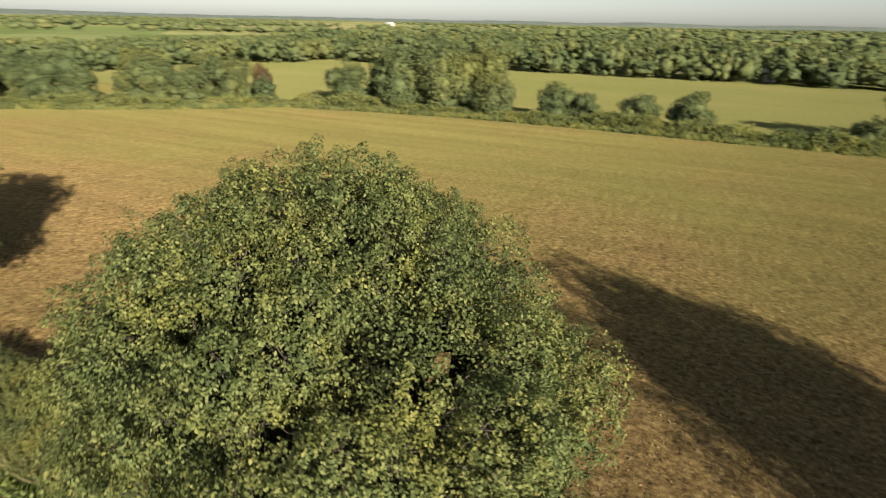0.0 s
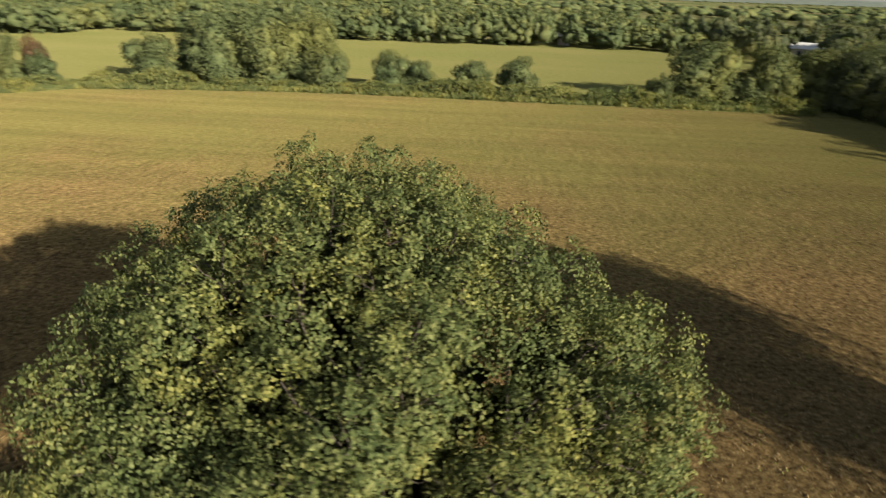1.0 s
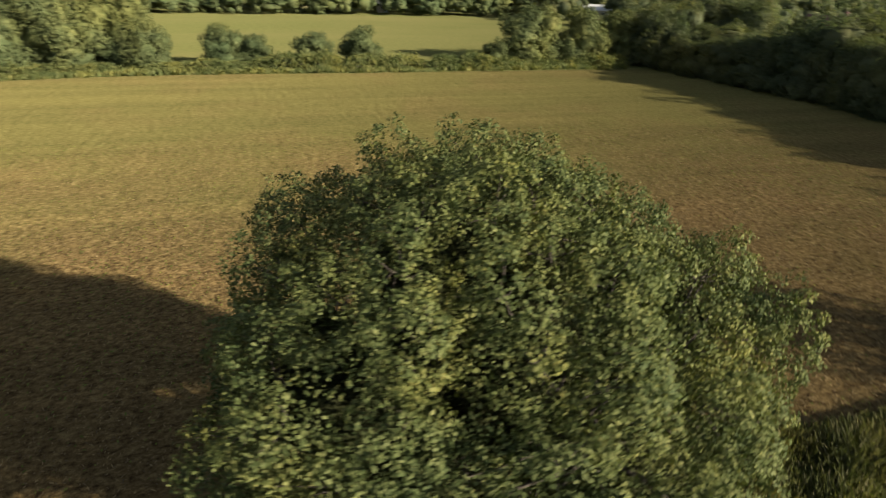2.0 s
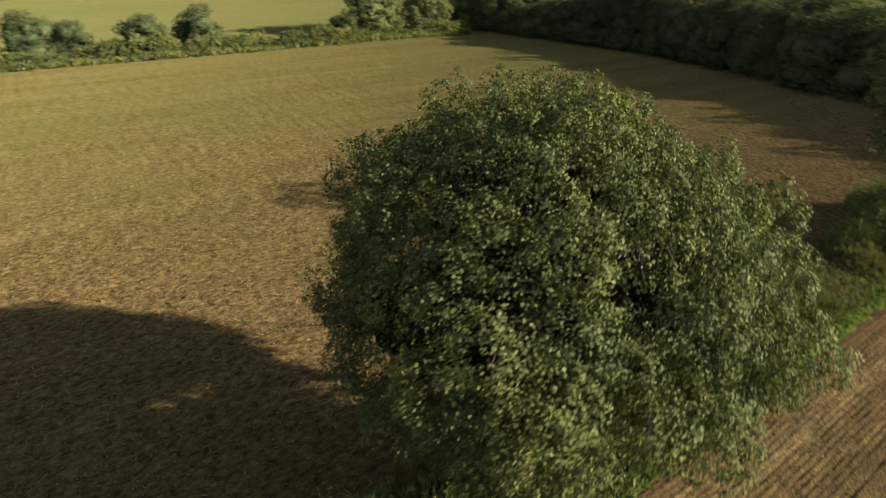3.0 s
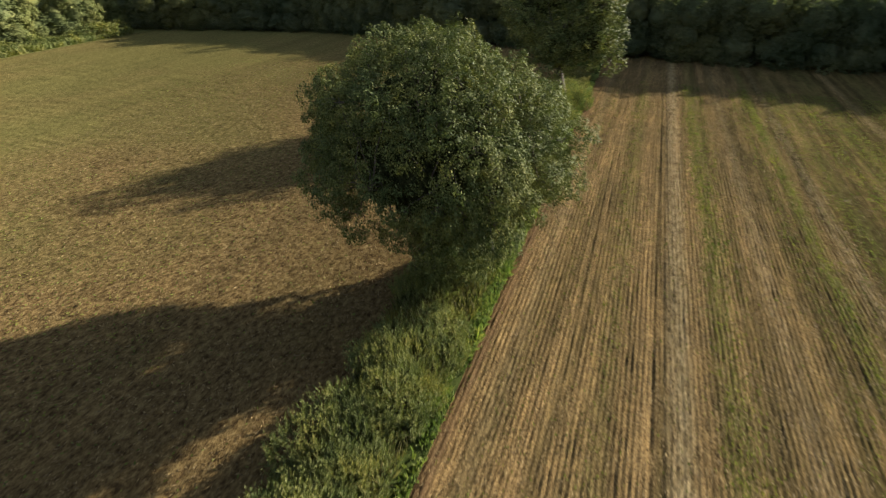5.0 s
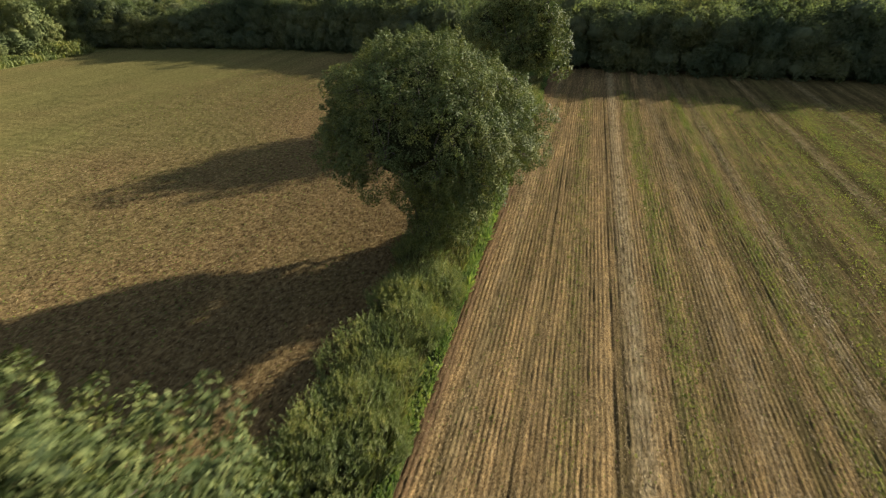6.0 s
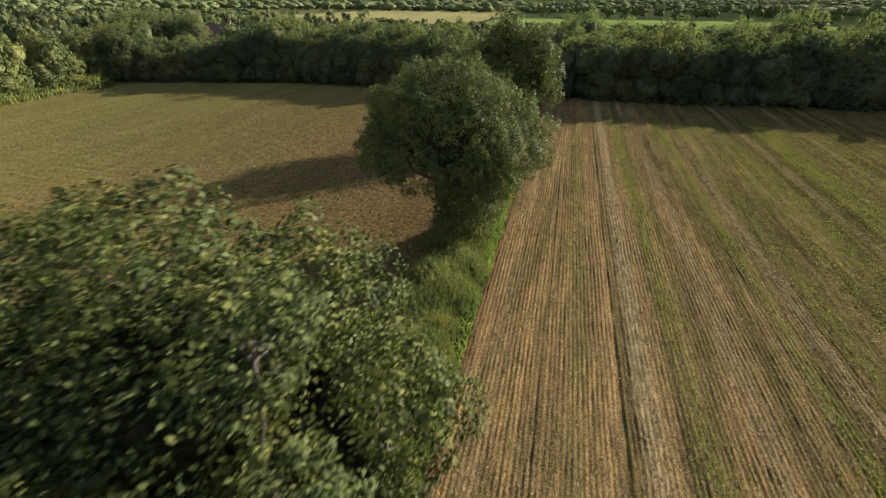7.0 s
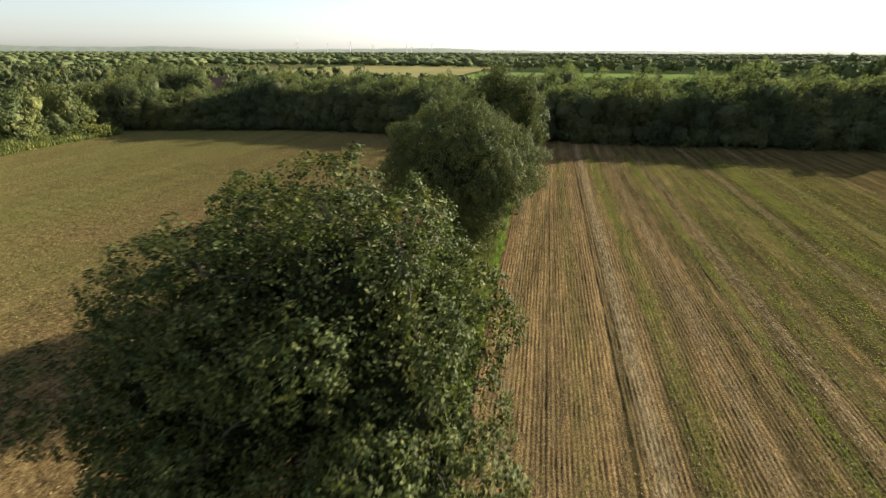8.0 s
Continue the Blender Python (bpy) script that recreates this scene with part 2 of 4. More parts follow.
def mesh_from(name, verts, faces, mat, smooth=False):
    """A mesh from an array of corners and an array of equal-sided faces."""
    verts, faces = np.asarray(verts, np.float32), np.asarray(faces, np.int32)
    me = bpy.data.meshes.new(name)
    k = faces.shape[1]
    me.vertices.add(len(verts))
    me.vertices.foreach_set("co", verts.ravel())
    me.loops.add(faces.size)
    me.loops.foreach_set("vertex_index", faces.ravel())
    me.polygons.add(len(faces))
    me.polygons.foreach_set("loop_start", np.arange(0, faces.size, k, dtype=np.int32))
    if smooth:
        me.polygons.foreach_set("use_smooth", np.ones(len(faces), bool))
    me.update(calc_edges=True)
    me.materials.append(mat)
    return me


def put(name, me, parent=None, label=""):
    ob = new(name, me)
    if parent:
        ob.parent = parent
    return tagged(ob, label)


def leaves(base, axis, normal, length, width, fold=0.18):
    """Four-cornered leaf blades, folded along the midrib."""
    n = len(base)
    axis = unit(axis)
    side = unit(np.cross(axis, normal))
    nor = np.cross(side, axis)
    L, W = np.broadcast_to(length, n)[:, None], np.broadcast_to(width, n)[:, None]
    f = fold * W
    v = np.stack([base, base + axis * L * 0.5 - side * W * 0.5 + nor * f, base + axis * L, base + axis * L * 0.5 + side * W * 0.5 + nor * f], 1)
    return v.reshape(-1, 3), (np.arange(n)[:, None] * 4 + np.arange(4)).reshape(-1, 4)


def tube(points, radii, sides=8):
    """A tapered, bent tube through points."""
    p = np.asarray(points, float)
    d = unit(np.gradient(p, axis=0))
    ref = np.where(np.abs(d[:, 2:3]) > 0.9, np.array([[1.0, 0, 0]]), np.array([[0, 0, 1.0]]))
    a = unit(np.cross(d, ref))
    c = np.cross(d, a)
    ang = np.linspace(0, 2 * np.pi, sides, endpoint=False)
    r = np.asarray(radii)[:, None, None]
    v = p[:, None] + r * (np.cos(ang)[None, :, None] * a[:, None] + np.sin(ang)[None, :, None] * c[:, None])
    f = []
    for i in range(len(p) - 1):
        for k in range(sides):
            f.append((i * sides + k, i * sides + (k + 1) % sides, (i + 1) * sides + (k + 1) % sides, (i + 1) * sides + k))
    return v.reshape(-1, 3), np.array(f)


def joined(pieces):
    vs, fs, o = [], [], 0
    for v, f in pieces:
        vs.append(v)
        fs.append(np.asarray(f) + o)
        o += len(v)
    return np.concatenate(vs), np.concatenate(fs)


def bent(rng, a, b, k=6, wave=0.12, rise=0.0):
    a, b = np.asarray(a, float), np.asarray(b, float)
    s = np.linspace(0, 1, k)[:, None]
    d = np.linalg.norm(b - a)
    p = a + (b - a) * s
    p += rng.normal(0, wave * d / k, (k, 3)) * (s * (1 - s) * 4)
    p[:, 2] += (rise * d * s * (1 - s) * 4)[:, 0]
    return p


def clump_centres(rng, lobes, spacing, zmin, rough=0.12):
    """Places of leaf tufts over the outside of overlapping egg-shaped lobes, with the way out at each."""
    cs, outs = [], []
    for i, (cx, cy, cz, rx, ry, rz) in enumerate(lobes):
        area = 4 * np.pi * ((rx * ry) ** 1.6 / 3 + (rx * rz) ** 1.6 / 3 + (ry * rz) ** 1.6 / 3) ** (1 / 1.6)
        n = int(area / spacing ** 2)
        d = unit(rng.normal(size=(n, 3)))
        swell = 1 + rough * (2 * vnoise(d[:, 0] * 3 + i * 7, d[:, 1] * 3 + d[:, 2] * 5, i) - 1)
        r = np.array([rx, ry, rz])
        depth = 1 - 0.16 * rng.random(n) ** 1.5
        p = np.array([cx, cy, cz]) + d * r * (swell * depth)[:, None]
        o = unit(d / r)
        ok = p[:, 2] > zmin
        for j, (ax, ay, az, bx, by, bz) in enumerate(lobes):
            if j != i:
                ok &= (((p - [ax, ay, az]) / [bx, by, bz]) ** 2).sum(1) > 0.7
        cs.append(p[ok])
        outs.append(o[ok])
    return np.concatenate(cs), np.concatenate(outs)


def bough_heads(rng, lobes, bough, apart, rough, floor):
    """Where the boughs of a crown end, and the way out at each; floor(x, y) is the height of the crown's underside."""
    heads, ways = clump_centres(rng, lobes, bough * 0.32, -9.0, rough)
    ok = heads[:, 2] > floor(heads[:, 0], heads[:, 1]) + 0.25 * bough
    heads, ways = heads[ok], ways[ok]
    taken = []
    for i in rng.permutation(len(heads)):
        if not taken or np.min(((heads[taken] - heads[i]) ** 2).sum(1)) > (bough * apart) ** 2:
            taken.append(i)
    return heads[taken], ways[taken]


def bough_clumps(rng, heads, ways, bough, clump, long=1.3):
    """Leafy bunches that stand apart over the outside of each bough; the boughs reach out and up, with gaps between."""
    cs, outs = [], []
    for head, way in zip(heads, ways):
        r = bough * rng.uniform(0.40, 0.60)
        axis = unit(way * rng.uniform(0.7, 1.1) + [0, 0, rng.uniform(0.2, 0.6)] + 0.25 * rng.normal(size=3))
        d = unit(rng.normal(size=(int(32 * r * r / clump ** 2), 3)))
        d = d[d @ axis > -0.55 + 0.3 * rng.random(len(d))]
        q = d * (r * rng.uniform(0.72, 1.14, len(d)))[:, None]
        q += np.outer((q @ axis) * (long - 1.0), axis)
        taken = []
        for i in range(len(q)):
            if not taken or np.min(((q[taken] - q[i]) ** 2).sum(1)) > (0.66 * clump) ** 2:
                taken.append(i)
        cs.append(head - axis * r * rng.uniform(0.3, 1.1) + q[taken])
        outs.append(unit(d[taken] + axis * 0.35 + [0, 0, 0.2]))
    return np.concatenate(cs), np.concatenate(outs)


def tufts(rng, centres, outs, per, radius, length, width, loose=0.35):
    """Leaves in round bunches at the given places, each lying roughly on the bunch's outside."""
    n = len(centres) * per
    c, o = np.repeat(centres, per, 0), np.repeat(outs, per, 0)
    size = np.repeat(rng.uniform(0.75, 1.3, len(centres)), per)
    d = unit(rng.normal(size=(n, 3)) + 0.8 * o)
    p = c + d * (radius * size * rng.uniform(0.45, 1.05, n))[:, None]
    nor = unit(0.9 * d + 0.6 * o + [0, 0, 0.2] + loose * rng.normal(size=(n, 3)))
    axis = unit(np.cross(nor, rng.normal(size=(n, 3))) + 0.45 * d - [0, 0, 0.1])
    L = length * rng.uniform(0.65, 1.3, n)
    return leaves(p - axis * (L * 0.4)[:, None], axis, nor, L, width * L / length, 0.2)


def ball(k):
    """A round body of k x k four-sided faces a side."""
    g = np.linspace(-1, 1, k + 1)
    v, f = [], []
    for axis in range(3):
        for sign in (-1, 1):
            o = len(v)
            for a in g:
                for b in g:
                    p = [0.0, 0.0, 0.0]
                    p[axis], p[(axis + 1) % 3], p[(axis + 2) % 3] = sign, a, b * sign
                    v.append(p)
            for i in range(k):
                for j in range(k):
                    q = o + i * (k + 1) + j
                    f.append((q, q + k + 1, q + k + 2, q + 1))
    v = np.array(v)
    keys, first, back = np.unique(np.round(v, 4), axis=0, return_index=True, return_inverse=True)
    return unit(v[first]), back.ravel()[np.array(f)]


BALL = ball(2)


def lumps(rng, centres, radii, jitter=0.2):
    """Uneven rounded boughs of foliage at the given places."""
    v, f = BALL
    n, k = len(centres), len(v)
    out = centres[:, None] + v[None] * np.asarray(radii)[:, None, :] * (1 + jitter * rng.uniform(-1, 1, (n, k, 1)))
    return out.reshape(-1, 3), (np.arange(n)[:, None, None] * k + f[None]).reshape(-1, 4)


def tree(name, at, lobes, leaf, seed, trunk_r, bough, clump, per, length, width, label="", group="", floor=None, low=(), limbs=10, apart=0.85, rough=0.15, near=True, heart=0.72, long=1.3):
    """A tree: trunk, limbs, branches to every bough and a crown of leaf clumps; lobes are given from the foot of the trunk.
    floor(x, y): height of the crown's underside; low: further lobes of foliage that hang below it; heart: size of the inner crown;
    long: how far the boughs reach out."""
    rng = np.random.default_rng(seed)
    floor = floor or (lambda x, y: 0.6 + 0 * x)
    root = new(name)
    root.location = at
    tagged(root, label, "tree", group)
    heads, ways = bough_heads(rng, lobes, bough, apart, rough, floor)
    if low:
        more, out = bough_heads(rng, low, bough * 0.8, apart, rough, lambda x, y: 0.2 + 0 * x)
        heads, ways = np.concatenate([heads, more]), np.concatenate([ways, out])
    top = max(l[2] + 0.3 * l[5] for l in lobes)
    mid = np.mean([l[:3] for l in lobes], 0)
    tr = bent(rng, (0, 0, -0.25), (mid[0] * 0.6, mid[1] * 0.6, top), 9, 0.25)
    put("trunk", mesh_from("trunk", *tube(tr, trunk_r * np.linspace(1.25, 0.16, 9) ** 1.1, 10), BARK, True), root, "rough grey-brown bark")
    ends = []
    for i in range(limbs):
        l = lobes[i % len(lobes)]
        d = unit(rng.normal(size=3) * [1, 1, 0.6] + [0, 0, 0.25])
        e = np.array(l[:3]) + d * np.array(l[3:]) * 0.66
        e[2] = max(e[2], float(floor(e[:1], e[1:2])[0]) + 0.9)
        p = bent(rng, tr[2 + rng.integers(0, 4)], e, 7, 0.3, 0.06)
        put("limb", mesh_from("limb", *tube(p, trunk_r * np.linspace(0.36, 0.05, 7), 7), BARK, True), root)
        ends.append(p)
    cs, outs = bough_clumps(rng, heads, ways, bough, clump, long)
    made = [tufts(rng, cs, outs, per, clump * 0.56, length, width)]
    if near:
        pts = np.concatenate([e[2:] for e in ends])
        pieces = []
        for c, w in zip(heads, ways):
            s = pts[np.argmin(((pts - c) ** 2).sum(1))]
            pieces.append(tube(bent(rng, s, c - w * 0.25 * bough, 5, 0.25, 0.05), np.linspace(0.03, 0.01, 5), 5))
        for c in cs[::9]:
            h = heads[np.argmin(((heads - c) ** 2).sum(1))]
            pieces.append(tube(bent(rng, h + 0.5 * (tr[5] - h) / np.linalg.norm(tr[5] - h), c, 5, 0.25, 0.05), np.linspace(0.012, 0.004, 5), 4))
        tagged(put("branchwork", mesh_from("branchwork", *joined(pieces), BARK), root), "", "", "", "stuff")
        core = [(a, b, c, heart * d, heart * e, heart * f) for a, b, c, d, e, f in lobes]
        ic, io = clump_centres(rng, core, 0.30, 0.0, 0.05)
        ok = ic[:, 2] > floor(ic[:, 0], ic[:, 1]) + 0.5
        made.append(tufts(rng, ic[ok], io[ok], 16, 0.3, length * 1.1, width * 1.2, 0.7))
        # added dark lumps: they stop sun and sight lines and read as crown shade
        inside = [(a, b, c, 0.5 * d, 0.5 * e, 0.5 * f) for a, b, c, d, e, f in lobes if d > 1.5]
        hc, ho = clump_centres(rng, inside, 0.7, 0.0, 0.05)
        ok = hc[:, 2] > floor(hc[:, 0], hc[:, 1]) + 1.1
        tagged(put("inner_shade_mass", mesh_from("inner_shade_mass", *lumps(rng, hc[ok] - ho[ok] * 0.4, np.full((ok.sum(), 3), 0.5), 0.3), CROWN_SHADE, True), root), "dark lumps for inner twigs and the shade deep in the crown", "", "", "stuff")
    else:
        core = [(a, b, c, 0.72 * d, 0.72 * e, 0.72 * f) for a, b, c, d, e, f in lobes]
        hc, ho = clump_centres(rng, core, 0.95, 0.2, 0.1)
        size = rng.uniform(0.7, 1.2, (len(hc), 1)) * [[1, 1, 0.85]]
        made.append(lumps(rng, hc - ho * 0.7, size, 0.3))
    put("crown", mesh_from("crown", *joined(made), leaf, False), root)
    return root


def grid_sheet(name, xs, ys, height, mat, label, kind="structure", shear=0.0):
    """A sheet over the lines xs and ys, with its height given as a function; x slides by shear along y."""
    X, Y = np.meshgrid(xs, ys)
    Z = height(X, Y)
    v = np.stack([X - shear * Y, Y, Z], -1).reshape(-1, 3)
    nx, ny = len(xs), len(ys)
    i = (np.arange(ny - 1)[:, None] * nx + np.arange(nx - 1)).ravel()
    f = np.stack([i, i + 1, i + nx + 1, i + nx], 1)
    return tagged(put(name, mesh_from(name, v, f, mat, True)), label, "", "", kind)


def steps(*parts):
    """Grid lines: (start, end, spacing) stretches, end to end."""
    out = []
    for a, b, d in parts:
        out.append(np.arange(a, b - 1e-6, d))
    out.append([parts[-1][1]])
    return np.concatenate(out)


# ---- ground ----
SHEAR = 0.033       # the rows and the hedge lean this much
FAR = steps((-4900, -900, 400), (-900, -200, 100), (-200, 200, 50), (200, 900, 100), (900, 4900, 400))
tagged(grid_sheet("ground", FAR, FAR, lambda x, y: -0.22 + 0 * x, LAND, "open farmland of green and straw-coloured fields"), "", "ground")


def stubble_height(x, y):
    lump = vnoise(x / 0.34, y / 0.42, 1) * 0.055 + vnoise(x / 0.19, y / 0.22, 2) * 0.042 + vnoise(x / 3.1, y / 3.7, 3) * 0.06
    return lump - 0.11


tagged(grid_sheet("field_1", steps((-66, -27, 0.6), (-27, -6.47, 0.14)), steps((-95, -28, 0.8), (-28, 30, 0.16), (30, 60, 0.6)), stubble_height, STUBBLE,
                  "harvested field of brown stubble with a green tinge", shear=SHEAR), "", "field")

TRACKS = ((-1.12, 0.03), (-0.83, 0.02), (1.35, 0.05), (1.63, 0.03), (7.0, 0.022), (8.9, 0.015), (15.0, 0.03), (21.5, 0.03))


def drilled_height(u, y):
    row = np.cos(u / 0.15 * 2 * np.pi + 1.5 * vnoise(u * 0.9, y * 0.45, 5) + 0.9 * vnoise(u * 4.0, y * 1.2, 15))
    z = 0.0145 * row * (0.35 + 1.2 * vnoise(u * 2.6, y * 1.1, 6)) + 0.03 * vnoise(u / 0.1, y / 0.3, 7) + 0.03 * vnoise(u / 0.4, y / 0.9, 8) - 0.06
    for k, deep in TRACKS:
        z = z - deep * np.exp(-((u - 0.006 * y - k) / 0.075) ** 2) * (0.35 + vnoise(u * 0 + k, y * 0.9, 12))
    z = z + 0.07 * np.exp(-((u + 3.5) / 0.16) ** 2) * vnoise(u / 0.15, y / 0.2, 14)
    return z


tagged(grid_sheet("field_2", steps((-3.75, 9, 0.0375), (9, 24, 0.05), (24, 62, 0.25)), steps((-24, 18, 0.25), (18, 62, 0.7)), drilled_height, SOIL,
                  "drilled field of brown soil in narrow rows", shear=SHEAR), "", "field")
tagged(grid_sheet("verge", steps((-6.65, -3.7, 0.15)), steps((-60, 60, 0.3)), lambda x, y: 0.02 + 0.16 * np.exp(-((x + 5.2) / 0.8) ** 2) + 0.05 * vnoise(x * 2, y * 2, 9), VERGE_SOIL,
                  "grassy bank between the two fields", shear=SHEAR), "", "verge")
tagged(grid_sheet("field_3", steps((-150, -61, 2.0)), steps((-230, 75, 3.0)), lambda x, y: -0.06 + 0.1 * vnoise(x / 9, y / 9, 4), PASTURE,
                  "pale green meadow behind the far hedge"), "", "field")

# fields seen over the wood
MOWN, t, b = material("pale_mown_field")
t.links.new(ramp(t, noise_of(t, place(t, (1, 0.3, 1)), 0.05, 4.0, 0.6), [(0.35, (0.15, 0.14, 0.06)), (0.65, (0.21, 0.19, 0.085))]), b.inputs["Base Color"])
b.inputs["Specular IOR Level"].default_value = 0.0
LEY, t, b = material("green_ley")
t.links.new(ramp(t, noise_of(t, place(t, (1, 0.3, 1)), 0.05, 4.0, 0.6), [(0.35, (0.095, 0.135, 0.036)), (0.65, (0.13, 0.17, 0.05))]), b.inputs["Base Color"])
b.inputs["Specular IOR Level"].default_value = 0.0
tagged(grid_sheet("field_4", steps((-170, -52, 8.0)), steps((225, 430, 8.0)), lambda x, y: -0.05 + 0.1 * vnoise(x / 20, y / 20, 71), MOWN, "pale mown field beyond the wood"), "", "field")
tagged(grid_sheet("field_5", steps((-48, 95, 8.0)), steps((215, 300, 8.0)), lambda x, y: -0.05 + 0.1 * vnoise(x / 20, y / 20, 72), LEY, "bright green field beyond the wood"), "", "field")

# ---- the three oaks in the hedge ----
tree("oak_tree", (-6.25, 8.3, 0), [(0.0, -0.2, 5.2, 4.0, 4.1, 3.05), (-2.4, 0.2, 4.8, 2.1, 2.4, 1.7), (0.2, -2.8, 5.1, 2.7, 1.6, 1.9), (1.8, -1.6, 4.6, 1.9, 2.0, 1.9), (2.1, 1.0, 4.7, 2.0, 2.4, 1.9),
                                   (0.3, 2.8, 5.2, 2.6, 1.8, 2.0), (1.6, -2.4, 5.7, 1.8, 1.8, 1.5), (-0.2, -0.4, 6.4, 3.4, 3.5, 2.1)],
     OAK, 11, 0.30, 1.05, 0.29, 54, 0.062, 0.037, "dense round green oak standing in the hedge", "hedgerow oaks",
     floor=lambda x, y: 2.5 + 1.2 * np.clip(-0.36 * x - 0.2 * y, 0, 1) + 1.8 * np.clip(0.4 * x - 0.05 * y - 0.65, 0, 1), low=[(0.3, 0.3, 1.6, 1.2, 1.5, 1.6), (1.1, -0.7, 2.6, 1.1, 1.1, 1.0)], limbs=14, apart=0.86, rough=0.1, heart=0.84)
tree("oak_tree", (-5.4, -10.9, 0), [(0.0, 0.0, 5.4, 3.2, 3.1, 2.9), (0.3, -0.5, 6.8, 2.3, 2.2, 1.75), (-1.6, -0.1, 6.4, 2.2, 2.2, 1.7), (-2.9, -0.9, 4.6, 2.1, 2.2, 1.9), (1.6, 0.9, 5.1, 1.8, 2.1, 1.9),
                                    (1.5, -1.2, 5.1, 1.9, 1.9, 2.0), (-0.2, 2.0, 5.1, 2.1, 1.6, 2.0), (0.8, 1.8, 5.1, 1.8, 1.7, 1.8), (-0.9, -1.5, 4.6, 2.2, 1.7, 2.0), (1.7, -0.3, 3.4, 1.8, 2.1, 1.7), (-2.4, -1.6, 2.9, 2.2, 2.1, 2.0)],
     OAK_BACKLIT, 12, 0.32, 1.6, 0.40, 50, 0.100, 0.052, "broad oak in the hedge, leaf colour darkened as backlit", "hedgerow oaks", floor=lambda x, y: 0.8 + 0 * x, limbs=16, apart=1.0, rough=0.12, heart=0.62, long=1.65)
tree("oak_tree", (-6.15, 30.5, 0), [(-0.8, 0.2, 7.7, 1.9, 2.1, 2.0), (1.4, -0.4, 6.9, 1.7, 1.8, 1.9), (1.7, -0.6, 5.0, 1.7, 2.0, 1.7), (-2.3, 0.5, 6.2, 2.0, 2.3, 2.1), (-0.3, -0.6, 4.8, 2.5, 2.5, 2.0)],
     OAK, 13, 0.26, 1.5, 0.44, 26, 0.12, 0.075, "tall uneven oak at the far end of the hedge", "hedgerow oaks", floor=lambda x, y: 2.2 + 0 * x, apart=0.95, rough=0.2)

# ---- hedge and verge along the oaks ----
def shoots(rng, centres, outs, per, tall, length, width, lean=0.28):
    """Upright leafy shoots."""
    n = len(centres) * per
    way = unit(np.array([0, 0, 1.0]) + outs * lean + 0.22 * rng.normal(size=(len(centres), 3)))
    way, base = np.repeat(way, per, 0), np.repeat(centres, per, 0)
    h = np.repeat(tall * rng.uniform(0.5, 1.4, len(centres)), per)
    t = rng.random(n)
    rad = unit(np.cross(way, rng.normal(size=(n, 3))))
    axis = unit(rad * (0.95 - 0.6 * t)[:, None] + way * 0.9)
    nor = unit(np.cross(axis, np.cross(way, axis)) + 0.35 * rng.normal(size=(n, 3)))
    L = length * rng.uniform(0.7, 1.3, n) * (1.15 - 0.5 * t)
    return leaves(base + way * (h * (t - 0.35))[:, None], axis, nor, L, width * L / length, 0.18)


def shrub(name, at, lobes, leaf, spacing, per, tall, length, width, seed, label, group="", zmin=0.05):
    """A bush: a few stems and a head of upright leafy shoots."""
    rng = np.random.default_rng(seed)
    root = new(name)
    root.location = at
    tagged(root, label, "bush", group)
    for i in range(5):
        l = lobes[i % len(lobes)]
        e = np.array(l[:3]) + unit(rng.normal(size=3) + [0, 0, 0.6]) * np.array(l[3:]) * 0.6
        p = bent(rng, (rng.normal(0, 0.15), rng.normal(0, 0.15), -0.15), e, 5, 0.25)
        put("stem", mesh_from("stem", *tube(p, np.linspace(0.05, 0.012, 5), 5), BARK, True), root)
    cs, outs = clump_centres(rng, lobes, spacing, zmin, 0.2)
    put("foliage", mesh_from("foliage", *shoots(rng, cs, outs, per, tall, length, width), leaf), root)
    return root


def planted(kind, m):
    """Sets a kind of plant at m the first time, and copies it there afterwards."""
    if kind.get("set"):
        s = kind.scale
        return copy_thing(kind, m @ Matrix.Diagonal((1 / s.x, 1 / s.y, 1 / s.z, 1)))
    kind["set"] = 1
    kind.matrix_basis = m
    return kind


hedge_kinds = []
for k in range(5):
    rng = np.random.default_rng(40 + k)
    lobes = [(rng.uniform(-0.75, 0.75), rng.uniform(-0.8, 0.8), rng.uniform(0.35, 0.65), rng.uniform(0.7, 0.95), rng.uniform(0.8, 1.1), rng.uniform(0.55, 0.8)) for i in range(4)]
    hedge_kinds.append(shrub("hedge_bush", (0, 0, -30), lobes, HEDGE_LEAF, 0.155, 22, 0.62, 0.115, 0.024, 50 + k, "leafy green hedge bush with upright young shoots", "hedge along the field edge"))
rng = random.Random(5)
spots = [(-5.0 - SHEAR * y + rng.uniform(-0.15, 0.15), y) for y in np.arange(-21, 6.0, 1.3)]
spots += [(-5.6 - SHEAR * y + rng.uniform(-0.2, 0.2), y + 0.6) for y in np.arange(-21, 5.2, 1.4)]
for i, (x, y) in enumerate(spots):
    s = rng.uniform(0.82, 1.02)
    m = pose(x, y, 0.08, 0, 0, rng.choice((0, 180)) + rng.uniform(-20, 20)) @ Matrix.Diagonal((s, s, s * rng.uniform(0.6, 0.86), 1))
    planted(hedge_kinds[i % 5], m)

# bushes at the foot of the second and third oak
for i, (x, y, s) in enumerate([(-7.0, 25.4, 0.8), (-6.5, 27.4, 1.25), (-5.9, 28.8, 1.4), (-6.9, 29.8, 1.3), (-6.2, 31.8, 1.1), (-6.4, 33.6, 0.95), (-6.3, 6.8, 0.75), (-6.0, 9.9, 0.7)]):
    planted(hedge_kinds[i % 5], pose(x, y, 0, 0, 0, 77 * i) @ Matrix.Diagonal((s, s, s, 1)))


